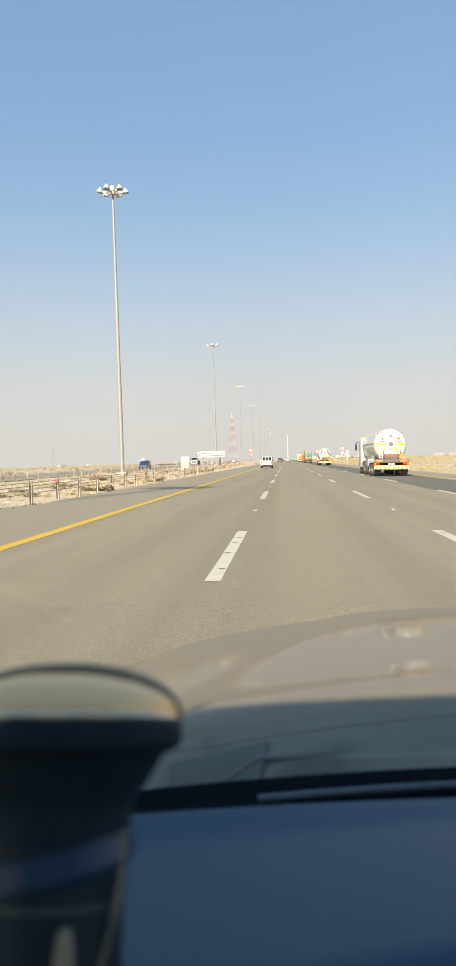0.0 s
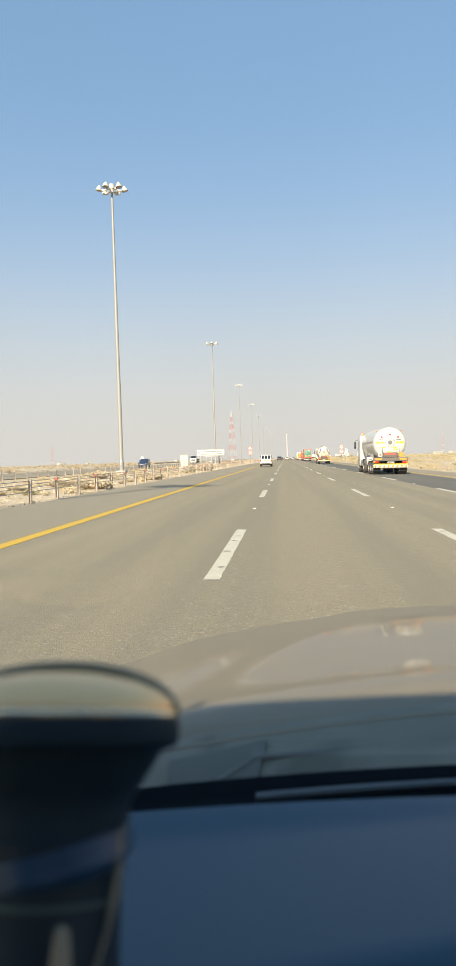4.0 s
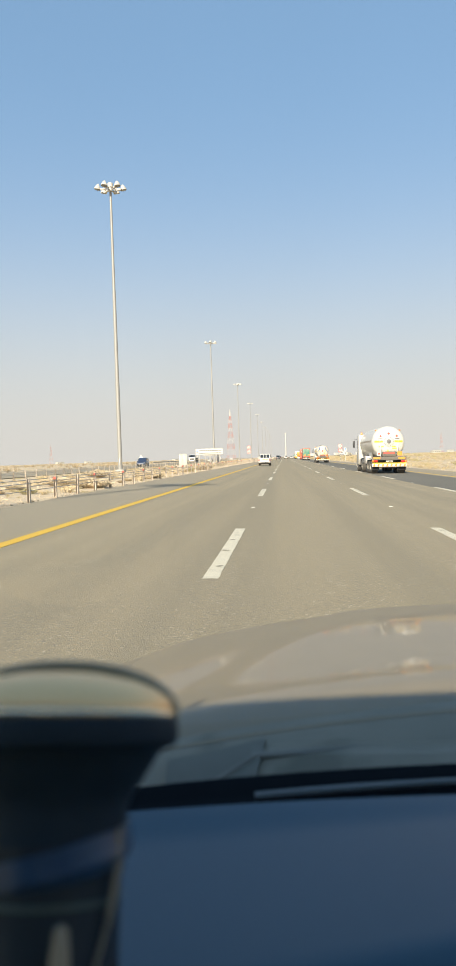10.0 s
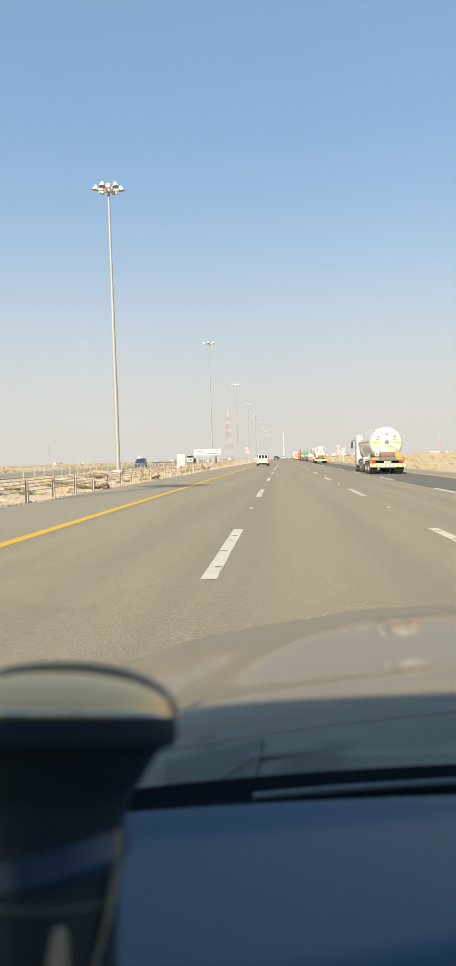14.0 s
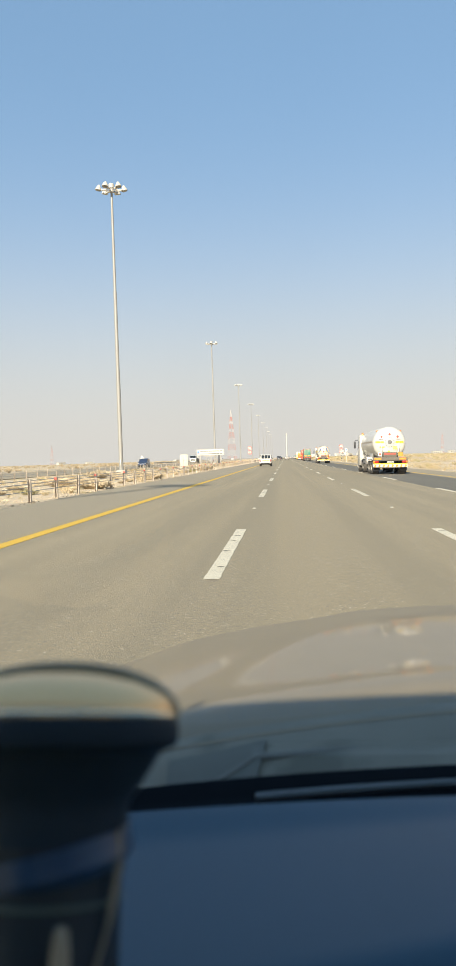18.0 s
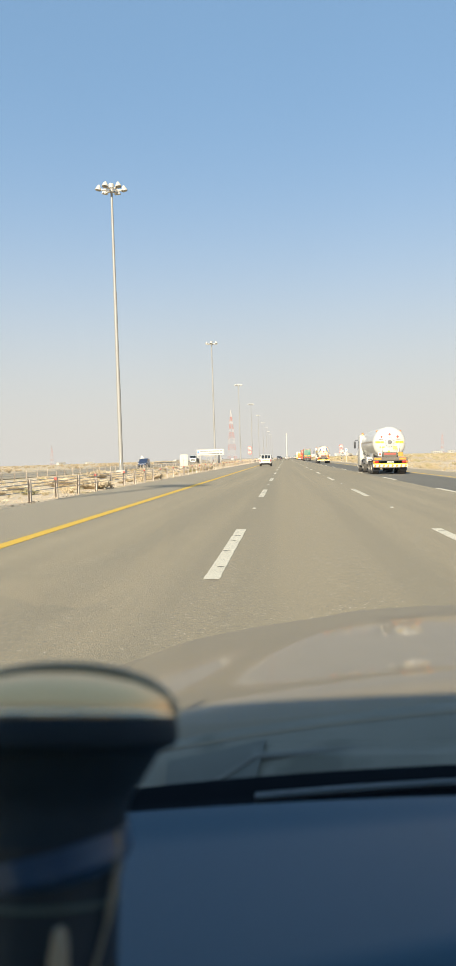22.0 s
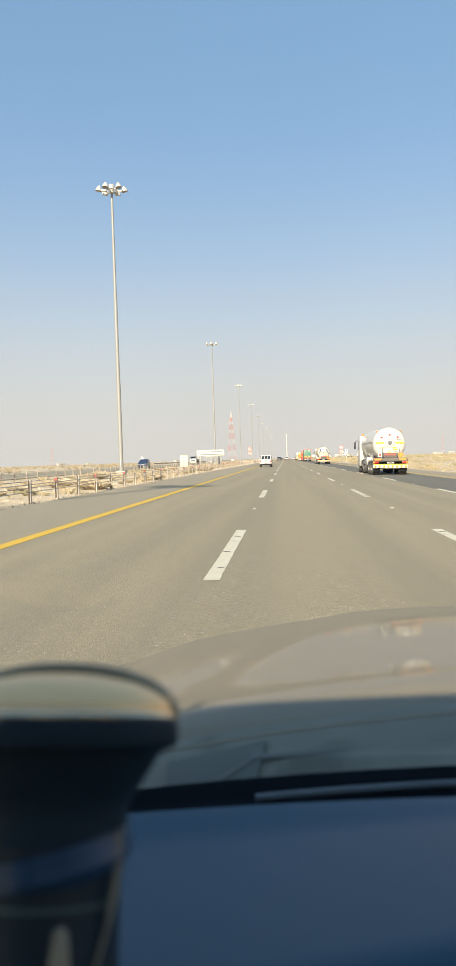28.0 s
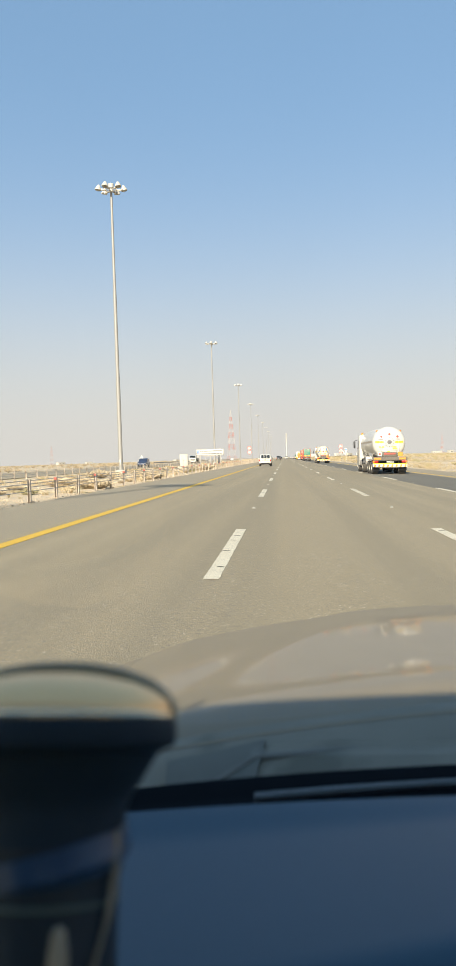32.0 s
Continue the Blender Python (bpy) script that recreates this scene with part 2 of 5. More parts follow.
# distance haze is mixed into both tower colours, paler than bare paint
tower_red_hazed = mat("tower red paled for haze", (0.46, 0.17, 0.13), 0.6, fine=3)
tower_white_hazed = mat("tower white paled for haze", (0.50, 0.47, 0.43), 0.6, fine=3)
cabinet_white = mat("weathered cabinet paint", (0.50, 0.475, 0.41), 0.55, fine=9, scale=1.5)
shrub_dry = mat("dry shrub twigs", (0.49, 0.39, 0.25), 0.9, col2=(0.37, 0.29, 0.18), scale=3, amount=0.8, fine=14, vary=0.2)
bush_beige = mat("bleached bush twigs", (0.52, 0.42, 0.285), 0.9, col2=(0.42, 0.335, 0.215), scale=3, amount=0.8, fine=14, vary=0.12)
shrub_olive = mat("olive shrub leaves", (0.30, 0.265, 0.125), 0.9, col2=(0.37, 0.315, 0.16), scale=3, amount=0.8, fine=14, vary=0.2)
grass_dry = mat("dry grass", (0.46, 0.37, 0.225), 0.95, col2=(0.36, 0.285, 0.165), scale=0.2, amount=0.9, fine=3)
car_paint = mat("dusty beige car paint", (0.275, 0.222, 0.143), 0.45, 0.0, col2=(0.235, 0.190, 0.123), scale=2.2, amount=0.5, fine=18, coat=0.38,
                spot=(0.26, 0.212, 0.142), spot_scale=4, spot_at=0.62, spec=0.08)
car_paint.node_tree.nodes["Principled BSDF"].inputs["Coat Roughness"].default_value = 0.05
cowl_mat = mat("slate cowl plastic", (0.25, 0.235, 0.185), 0.5, col2=(0.31, 0.29, 0.23), spec=0.22, scale=4, amount=0.8, fine=18, spot=(0.17, 0.165, 0.128), spot_scale=7.0, spot_at=0.56)
cover_green = mat("dark pivot cover plastic", (0.135, 0.138, 0.112), 0.5, col2=(0.165, 0.165, 0.135), scale=12, fine=40)
wiper_grey = mat("weathered wiper rubber", (0.19, 0.186, 0.16), 0.5, col2=(0.23, 0.223, 0.19), scale=8, fine=30)
dash_mat = mat("blue-grey dashboard skin", (0.028, 0.078, 0.124), 0.5, col2=(0.032, 0.086, 0.135), scale=2, amount=0.4, fine=120, bump=0.003, bump_scale=300, spec=0.31)
dash_black = mat("black dashboard edge", (0.006, 0.009, 0.013), 0.85, fine=30, spec=0.1)
lining = mat("pale beige cabin lining", (0.62, 0.565, 0.47), 0.9, fine=40)
# brighter than the cap: carries the highlight along its lower edge
cap_lip_highlight = mat("cap lip highlight metal", (0.97, 0.82, 0.60), 0.22, 0.9, fine=50)
chrome_cap = mat("satin champagne metal", (1.0, 0.66, 0.335), 0.46, 0.78, col2=(0.98, 0.64, 0.32), scale=3, fine=50)
tan_mat = mat("tan knob plastic", (0.40, 0.335, 0.25), 0.5, fine=40)
holder_black = mat("black holder plastic", (0.022, 0.036, 0.052), 0.5, spec=0.32, fine=40)
collar_black = mat("black collar plastic", (0.021, 0.038, 0.058), 0.6, spec=0.2, fine=40)
groove_green = mat("dull green seal", (0.08, 0.12, 0.115), 0.5, fine=40)
collar_blue = mat("dark blue collar plastic", (0.026, 0.075, 0.165), 0.28, fine=40)
slot_grey = mat("slate slot plastic", (0.17, 0.195, 0.205), 0.42, fine=40)
rim_grey = mat("smoke grey rim plastic", (0.31, 0.285, 0.205), 0.5, fine=40)
screen_glass = glass("windscreen glass", (0.97, 0.985, 0.985), 0.025)
side_glass = glass("side window glass", (0.80, 0.84, 0.82))


# ---- building helpers ----
def part(name, bm, material, parent=None, label="", smooth=True):
    """Link a bmesh as one mesh object, under a thing or a part."""
    me = bm if isinstance(bm, bpy.types.Mesh) else bpy.data.meshes.new(name)
    if me is not bm:
        bm.normal_update()
        bm.to_mesh(me)
        bm.free()
        me.materials.append(material)
        if smooth:
            me.shade_smooth()
            me.set_sharp_from_angle(angle=0.6)
    ob = new(name, me)
    ob.parent = parent
    if label:
        ob["label"] = label
    return ob


def thing(name, m, label, category, group="", kind=""):
    ob = new(name)
    ob.matrix_world = m
    return tagged(ob, label, category, group, kind)


def add_box(bm, size, at, bev=0.0, seg=2, rot=None):
    m = Matrix.Translation(at) @ (rot or Matrix.Identity(4)) @ Matrix.Diagonal((*size, 1))
    r = bmesh.ops.create_cube(bm, size=1.0, matrix=m)
    if bev:
        edges = list({e for v in r["verts"] for e in v.link_edges})
        bmesh.ops.bevel(bm, geom=edges, offset=min(bev, min(size) * 0.49), segments=seg, profile=0.5, affect="EDGES")
    return bm


def box(size, at, bev=0.0, seg=2, rot=None):
    return add_box(bmesh.new(), size, at, bev, seg, rot)


AXES = {"z": Matrix.Identity(4), "y": Matrix.Rotation(math.radians(-90), 4, "X"), "x": Matrix.Rotation(math.radians(90), 4, "Y")}


def add_lathe(bm, profile, at=(0, 0, 0), axis="z", seg=24, sx=1.0, sy=1.0):
    """A turned form: profile is a list of (radius, height) along the axis."""
    m = Matrix.Translation(at) @ AXES[axis]
    rings = []
    for r, h in profile:
        if r < 1e-6:
            rings.append([bm.verts.new(m @ Vector((0, 0, h)))])
        else:
            rings.append([bm.verts.new(m @ Vector((sx * r * math.cos(2 * math.pi * i / seg), sy * r * math.sin(2 * math.pi * i / seg), h))) for i in range(seg)])
    for a, b in zip(rings, rings[1:]):
        for i in range(seg):
            q = [a[i % len(a)], a[(i + 1) % len(a)], b[(i + 1) % len(b)], b[i % len(b)]]
            q = list(dict.fromkeys(q))
            if len(q) > 2:
                bm.faces.new(q)
    bmesh.ops.recalc_face_normals(bm, faces=bm.faces)
    return bm


def lathe(profile, at=(0, 0, 0), axis="z", seg=24, sx=1.0, sy=1.0):
    return add_lathe(bmesh.new(), profile, at, axis, seg, sx, sy)


def add_tube(bm, pts, r, seg=8, r2=None):
    pts = [Vector(p) for p in pts]
    rings = []
    for i, p in enumerate(pts):
        d = (pts[min(i + 1, len(pts) - 1)] - pts[max(i - 1, 0)]).normalized()
        u = d.cross(Vector((0, 0, 1)) if abs(d.z) < 0.95 else Vector((1, 0, 0))).normalized()
        v = d.cross(u)
        rr = r if r2 is None else r + (r2 - r) * i / (len(pts) - 1)
        rings.append([bm.verts.new(p + rr * (math.cos(2 * math.pi * k / seg) * u + math.sin(2 * math.pi * k / seg) * v)) for k in range(seg)])
    for a, b in zip(rings, rings[1:]):
        for k in range(seg):
            bm.faces.new((a[k], a[(k + 1) % seg], b[(k + 1) % seg], b[k]))
    for ring in (rings[0], rings[-1]):
        if seg > 2:
            bm.faces.new(ring)
    bmesh.ops.recalc_face_normals(bm, faces=bm.faces)
    return bm


def tube(pts, r, seg=8, r2=None):
    return add_tube(bmesh.new(), pts, r, seg, r2)


def prism(outline, lo, hi, axis="y"):
    """An outline in two axes pulled along the third. axis x: outline is (y, z); y: (x, z); z: (x, y)."""
    bm = bmesh.new()
    put = {"x": lambda a, b, c: (c, a, b), "y": lambda a, b, c: (a, c, b), "z": lambda a, b, c: (a, b, c)}[axis]
    f, k = ([bm.verts.new(put(a, b, c)) for a, b in outline] for c in (lo, hi))
    bm.faces.new(f), bm.faces.new(k)
    for i in range(len(outline)):
        j = (i + 1) % len(outline)
        bm.faces.new((f[i], f[j], k[j], k[i]))
    bmesh.ops.recalc_face_normals(bm, faces=bm.faces)
    return bm


def shell(rows, offset):
    """A closed sheet from a grid of points; the second skin lies at offset (a vector) from the first."""
    bm = bmesh.new()
    off = Vector(offset)
    a = [[bm.verts.new(p) for p in row] for row in rows]
    b = [[bm.verts.new(Vector(p) + off) for p in row] for row in rows]
    nj, ni = len(rows) - 1, len(rows[0]) - 1
    for j in range(nj):
        for i in range(ni):
            bm.faces.new((a[j][i], a[j][i + 1], a[j + 1][i + 1], a[j + 1][i]))
            bm.faces.new((b[j][i], b[j + 1][i], b[j + 1][i + 1], b[j][i + 1]))
    rim = [(j, 0) for j in range(nj)] + [(nj, i) for i in range(ni)] + [(j, ni) for j in range(nj, 0, -1)] + [(0, i) for i in range(ni, 0, -1)]
    for (j, i), (l, k) in zip(rim, rim[1:] + rim[:1]):
        bm.faces.new((a[j][i], a[l][k], b[l][k], b[j][i]))
    bmesh.ops.recalc_face_normals(bm, faces=bm.faces)
    return bm


def bevelled(bm, width, seg=2, angle=0.5):
    edges = [e for e in bm.edges if len(e.link_faces) == 2 and e.calc_face_angle(0) > angle]
    bmesh.ops.bevel(bm, geom=edges, offset=width, segments=seg, profile=0.5, affect="EDGES")
    return bm


def lettering(name, text, size, m, material, parent, thick=0.004):
    """Written characters as a thin mesh; m places them in the parent."""
    cu = bpy.data.curves.new(name, "FONT")
    cu.body, cu.size, cu.extrude, cu.align_x, cu.align_y = text, size, thick, "CENTER", "CENTER"
    tmp = new("tmp", cu)
    bpy.context.view_layer.update()
    me = bpy.data.meshes.new_from_object(tmp.evaluated_get(bpy.context.evaluated_depsgraph_get()))
    bpy.data.objects.remove(tmp)
    me.materials.clear()
    me.materials.append(material)
    ob = part(name, me, material, parent)
    ob.matrix_local = m
    return ob


UPRIGHT = pose(0, 0, 0, 90)  # text in the x-z plane that is read from -y

# ---- plan (metres; y runs along the road, x to the right of it) ----
FALL = -0.02            # the carriageway falls to the right
EDGE_L, YELLOW_L, LINE_1, LINE_2, LINE_3, YELLOW_R, EDGE_R = -7.8, -4.44, -0.85, 2.73, 6.18, 10.25, 13.2
ROAD_END = 1700.0
FAR_L, FAR_R = -41.0, -25.0   # the other carriageway


def road_z(x):
    return FALL * x


def ground_z(x, y):
    """Height of the open ground."""
    if EDGE_L - 0.3 <= x <= EDGE_R + 0.3:
        return road_z(x) - 0.09
    if x < EDGE_L:
        base = 0.13 if x > -46 else 0.13 * max(0.0, 1 - (-46 - x) / 60)
        rough = 0.0 if FAR_L - 0.5 < x < FAR_R + 0.5 else min(1, (EDGE_L - x) / 6) * (0.05 if x > -46 else 0.05 + 0.35 * min(1, (-46 - x) / 80))
    else:
        base = -0.33 + 0.33 * min(1, (x - EDGE_R) / 25)
        rough = min(1, (x - EDGE_R) / 10) * (0.05 + 0.22 * min(1, max(0, x - 30) / 60))
    near = 1.0 if abs(y) < 1500 else max(0.0, 1 - (abs(y) - 1500) / 800)
    return base - (0.07 if FAR_L - 0.5 < x < FAR_R + 0.5 else 0) + rough * near * (noise.noise((x * 0.045, y * 0.03, 0.3)) * 1.2 + noise.noise((x * 0.3, y * 0.25, 4.1)) * 0.35)


def sheet(name, xs, ys, zf, material, label, category):
    me = bpy.data.meshes.new(name)
    nx = len(xs)
    verts = [(x, y, zf(x, y)) for y in ys for x in xs]
    faces = [(j * nx + i, j * nx + i + 1, (j + 1) * nx + i + 1, (j + 1) * nx + i) for j in range(len(ys) - 1) for i in range(nx - 1)]
    me.from_pydata([(float(a), float(b), float(c)) for a, b, c in verts], [], faces)
    me.materials.append(material)
    me.shade_smooth()
    return tagged(new(name, me), label, category, kind="structure")


def spread(near, far, first, growth):
    out, step = [near], first
    while out[-1] < far:
        out.append(min(far, out[-1] + step))
        step *= growth
    return out


gx_r, gx_l = spread(EDGE_R + 0.3, 4600, 0.8, 1.07), spread(-EDGE_L + 0.3, 4600, 0.6, 1.065)
gxs = [-v for v in reversed(gx_l)] + [FAR_L - 0.5, FAR_L - 0.4, FAR_R + 0.4, FAR_R + 0.5] + [EDGE_L - 0.25, 0.0, EDGE_R + 0.25] + gx_r
gxs = sorted(set(gxs))
gys = sorted(set([-v for v in spread(30, 900, 6, 1.3)] + list(np.arange(-29, 60, 1.5)) + spread(61, 4700, 1.6, 1.028)))
sheet("ground", gxs, gys, ground_z, sand, "pale stony desert sand with dry ochre scrub patches", "desert ground")


def strip(name, x0, x1, y0, y1, top, material, label, category, thick=0.10, step=60.0, parent=None):
    """A road slab with real thickness that follows the cross fall; top is its height over the plane."""
    bm = bmesh.new()
    rows = []
    y = y0
    while True:
        rows.append([bm.verts.new((x, y, (road_z(x) if x0 > -20 else 0.17) + top - d)) for x, d in ((x0, thick), (x0, 0), (x1, 0), (x1, thick))])
        if y >= y1:
            break
        y = min(y1, y + step)
    for a, b in zip(rows, rows[1:]):
        for k in range(3):
            bm.faces.new((a[k], a[k + 1], b[k + 1], b[k]))
    bm.faces.new(rows[0]), bm.faces.new(rows[-1])
    bmesh.ops.recalc_face_normals(bm, faces=bm.faces)
    ob = part(name, bm, material, parent, smooth=False)
    if parent is None:
        tagged(ob, label, category, kind="structure")
    return ob


road = strip("road", YELLOW_L - 0.35, LINE_3 - 0.1, -60, ROAD_END, 0, asphalt, "worn grey-brown asphalt motorway carriageway", "road")
slow_lane = strip("road_slow_lane", LINE_3 - 0.1, YELLOW_R - 0.45, -60, ROAD_END, 0, asphalt_dark, "darker newer asphalt lane of the motorway", "road")
strip("road_shoulder_left", EDGE_L, YELLOW_L - 0.35, -60, ROAD_END, 0, asphalt_edge, "dusty asphalt hard shoulder beside the median", "road shoulder")
shoulder_r = strip("road_shoulder_right", YELLOW_R - 0.45, EDGE_R, -60, ROAD_END, 0, asphalt_edge, "dusty asphalt hard shoulder beside the desert", "road shoulder")
strip("road_opposite", FAR_L, FAR_R, -60, ROAD_END, 0, asphalt_edge, "opposite asphalt carriageway beyond the sandy median", "road")


def marking(x0, x1, y0, y1, material, parent, name="lane_marking", ragged=0.0):
    """A painted strip; ragged: how far its long edges fray, in metres."""
    r = random.Random(8)
    bm = bmesh.new()
    n = 70 if ragged else 1
    rows = []
    for j in range(n + 1):
        y = y0 + (y1 - y0) * j / n
        a, b = x0 + r.uniform(-ragged, ragged), x1 + r.uniform(-ragged, ragged)
        if j in (0, n):
            y += r.uniform(-ragged, ragged)
        rows.append([bm.verts.new((x, y, road_z(x) + h)) for x, h in ((a, -0.01), (a, 0.005), ((a + b) / 2, 0.005), (b, 0.005), (b, -0.01))])
    for p, q in zip(rows, rows[1:]):
        for k in range(4):
            bm.faces.new((p[k], p[k + 1], q[k + 1], q[k]))
    bmesh.ops.recalc_face_normals(bm, faces=bm.faces)
    return part(name, bm, material, parent, smooth=False)


marking(YELLOW_L - 0.15, YELLOW_L + 0.1, -60, ROAD_END, road_yellow, road, "yellow_edge_line")
marking(YELLOW_R - 0.1, YELLOW_R + 0.1, -60, ROAD_END, road_yellow, shoulder_r, "yellow_edge_line")
DASH_0 = 8.55
rnd_wear = random.Random(3)
for line in (LINE_1, LINE_2, LINE_3):
    base_dash = None
    for k in range(-2, 64):
        y = DASH_0 + 18.0 * k
        owner = road if line < LINE_3 else slow_lane
        if base_dash is None:
            base_dash = marking(line - 0.09, line + 0.09, 0, 6.0, road_white, owner, ragged=0.007)
            base_dash.location.y = y
        else:
            ob = part("lane_marking", base_dash.data, None, owner)
            ob.location.y = y
        if 0 <= k < 9 and line < LINE_3:  # dark worn patches across the nearer dashes
            mark = base_dash if k == -2 else ob
            count = rnd_wear.randint(4, 6)
            for q in range(count):
                py, pw = 0.2 + 5.6 * (q + rnd_wear.uniform(0.25, 0.75)) / count, rnd_wear.uniform(0.05, 0.11)
                cx = line + rnd_wear.uniform(-0.03, 0.03)
                bm = bmesh.new()
                edge = [(cx + pw * 0.95 * math.cos(a * 0.898) * rnd_wear.uniform(0.7, 1.1), py + pw * 0.75 * math.sin(a * 0.898) * rnd_wear.uniform(0.6, 1.2)) for a in range(7)]
                edge = [(min(line + 0.085, max(line - 0.085, ex)), ey) for ex, ey in edge]
                bm.faces.new([bm.verts.new((ex, ey, road_z(ex) + 0.009)) for ex, ey in edge])
                part("worn_patch", bm, asphalt_dark, mark, smooth=False)
    # small reflecting studs midway between the dashes
    bm0 = bevelled(box((0.085, 0.08, 0.024), (0, 0, 0.008)), 0.008, 1)
    stud_me = None
    for k in range(-1, 16):
        ob = part("road_stud", bm0 if stud_me is None else stud_me, sign_white, road if line < LINE_3 else slow_lane)
        stud_me = ob.data
        ob.location = (line, DASH_0 + 12.0 + 18.0 * k, road_z(line))


# ---- barriers ----
def cable_barrier(x, y0, y1, label, reflectors=True):
    top = 0.75
    root = thing("cable_barrier", pose(x, 0, 0), label, "crash barrier", kind="structure")
    post_me, cap_me = None, None
    n = int((y1 - y0) / 3.0)
    rnd = random.Random(int(x * 10))
    for k in range(n):
        y = y0 + 3.0 * k
        if post_me is None:
            bm = bmesh.new()
            add_box(bm, (0.012, 0.11, top + 0.3), (-0.045, 0, top / 2 - 0.15), 0.004, 1)
            add_box(bm, (0.012, 0.11, top + 0.3), (0.045, 0, top / 2 - 0.15), 0.004, 1)
            add_box(bm, (0.10, 0.012, top + 0.3), (0, 0.05, top / 2 - 0.15), 0.004, 1)
        ob = part("post", bm if post_me is None else post_me, rust_post, root)
        post_me = ob.data
        z = ground_z(x, y)
        ob.matrix_local = pose(0, y, z, rnd.uniform(-2, 2), rnd.uniform(-2, 2), rnd.uniform(-6, 6))
        if reflectors and y < 160 and k % 2 == 0:
            if cap_me is None:
                capb = bevelled(box((0.105, 0.02, 0.10), (0, -0.065, top - 0.06)), 0.006, 1)
            c = part("reflector", capb if cap_me is None else cap_me, red_paint, ob, "faded red reflector")
            cap_me = c.data
    for h in (0.36, 0.48, 0.60, 0.70):
        pts = [(0.066 if h in (0.36, 0.60) else -0.066, y0 + 12.0 * k, ground_z(x, y0 + 12.0 * k) + h + 0.012 * math.sin(k * 1.7 + h)) for k in range(int((y1 - y0) / 12) + 1)]
        part("cable", tube(pts, 0.0125, 5), steel, root)
    return root


cable_barrier(-8.35, -14, 640, "galvanised wire rope barrier on low steel posts in sand")
cable_barrier(-22.6, 10, 700, "second wire rope barrier beside the opposite carriageway", False)


def guardrail(x, y0, y1):
    root = thing("guardrail", pose(x, 0, 0), "weathered steel guardrail on posts along the far carriageway", "guardrail", kind="structure")
    beam = [(0, 0.42), (0.05, 0.47), (0.05, 0.53), (0, 0.585), (0.05, 0.64), (0.05, 0.70), (0, 0.75), (-0.012, 0.75), (0.036, 0.70), (0.036, 0.64), (-0.012, 0.585), (0.036, 0.53), (0.036, 0.47), (-0.012, 0.42)]
    b = part("beam", prism(beam, y0, y1, "y"), steel, root)
    b.location.z = 0.2
    me = None
    for k in range(int((y1 - y0) / 4)):
        ob = part("post", box((0.12, 0.10, 1.1), (-0.08, 0, 0.25), 0.01, 1) if me is None else me, mast_grey, root)
        me = ob.data
        ob.location = (0, y0 + 4 * k + 1, 0.2)
    return root


guardrail(-42.2, 250, 1100)


# ---- light masts ----
def light_mast(m):
    root = thing("light_mast", m, "tall pale steel light mast with a ring of white floodlights", "street light", "light masts along the median")
    H = 31.0
    part("base", bevelled(box((1.1, 1.1, 0.5), (0, 0, 0.1)), 0.05), concrete, root, "concrete foundation block")
    part("shaft", lathe([(0.36, 0.3), (0.36, 0.42), (0.25, 0.44), (0.232, 2.0), (0.228, 10), (0.205, 10.02), (0.18, 20), (0.16, 20.02), (0.125, H - 0.1), (0.0, H - 0.08)], seg=16), mast_grey, root)
    part("service_door", box((0.16, 0.03, 0.6), (0, -0.275, 1.2), 0.01), steel, root)
    hub = bmesh.new()
    add_lathe(hub, [(0.0, H + 0.72), (0.27, H + 0.70), (0.30, H + 0.66), (0.30, H + 0.24), (0.20, H + 0.20), (0.24, H + 0.02), (0.22, H - 0.15), (0.14, H - 0.2), (0.0, H - 0.2)], seg=16)
    part("hub", hub, lamp_white, root)
    part("ring", tube([(0.62 * math.cos(a * math.pi / 12), 0.62 * math.sin(a * math.pi / 12), H - 0.02) for a in range(25)], 0.035, 6), steel, root)
    arm_bm = tube([(0.2, 0, H + 0.02), (0.7, 0, H - 0.02), (1.3, 0, H + 0.02)], 0.045, 6)
    gear_bm = bevelled(box((0.46, 0.22, 0.20), (0.92, 0, H + 0.03)), 0.03)
    head_bm = lathe([(0, 0.56), (0.05, 0.545), (0.13, 0.46), (0.24, 0.28), (0.32, 0.09), (0.35, 0.0), (0.35, -0.05), (0.32, -0.08)], seg=16)
    glass_bm = lathe([(0.29, -0.07), (0.22, -0.10), (0.0, -0.11)], seg=16)
    meshes = [None] * 4
    for k in range(6):
        a = k * 60 + 14
        arm = part("arm", arm_bm if meshes[0] is None else meshes[0], steel, root)
        arm.matrix_local = pose(0, 0, 0, 0, 0, a)
        gear = part("gear_box", gear_bm if meshes[3] is None else meshes[3], lamp_white, arm)
        head = part("floodlight", head_bm if meshes[1] is None else meshes[1], lamp_white, root, "white bell-shaped floodlight")
        head.matrix_local = pose(1.42 * math.cos(radians(a)), 1.42 * math.sin(radians(a)), H + 0.04, 0, 0, a) @ pose(0, 0, 0, 0, -12, 0)
        lens = part("lens", glass_bm if meshes[2] is None else meshes[2], lamp_glass, head)
        meshes = [arm.data, head.data, lens.data, gear.data]
    return root


MAST_X, MAST_Y, MAST_STEP = -18.1, 85.5, 117.0
first_mast = light_mast(pose(MAST_X, MAST_Y, ground_z(MAST_X, MAST_Y)))
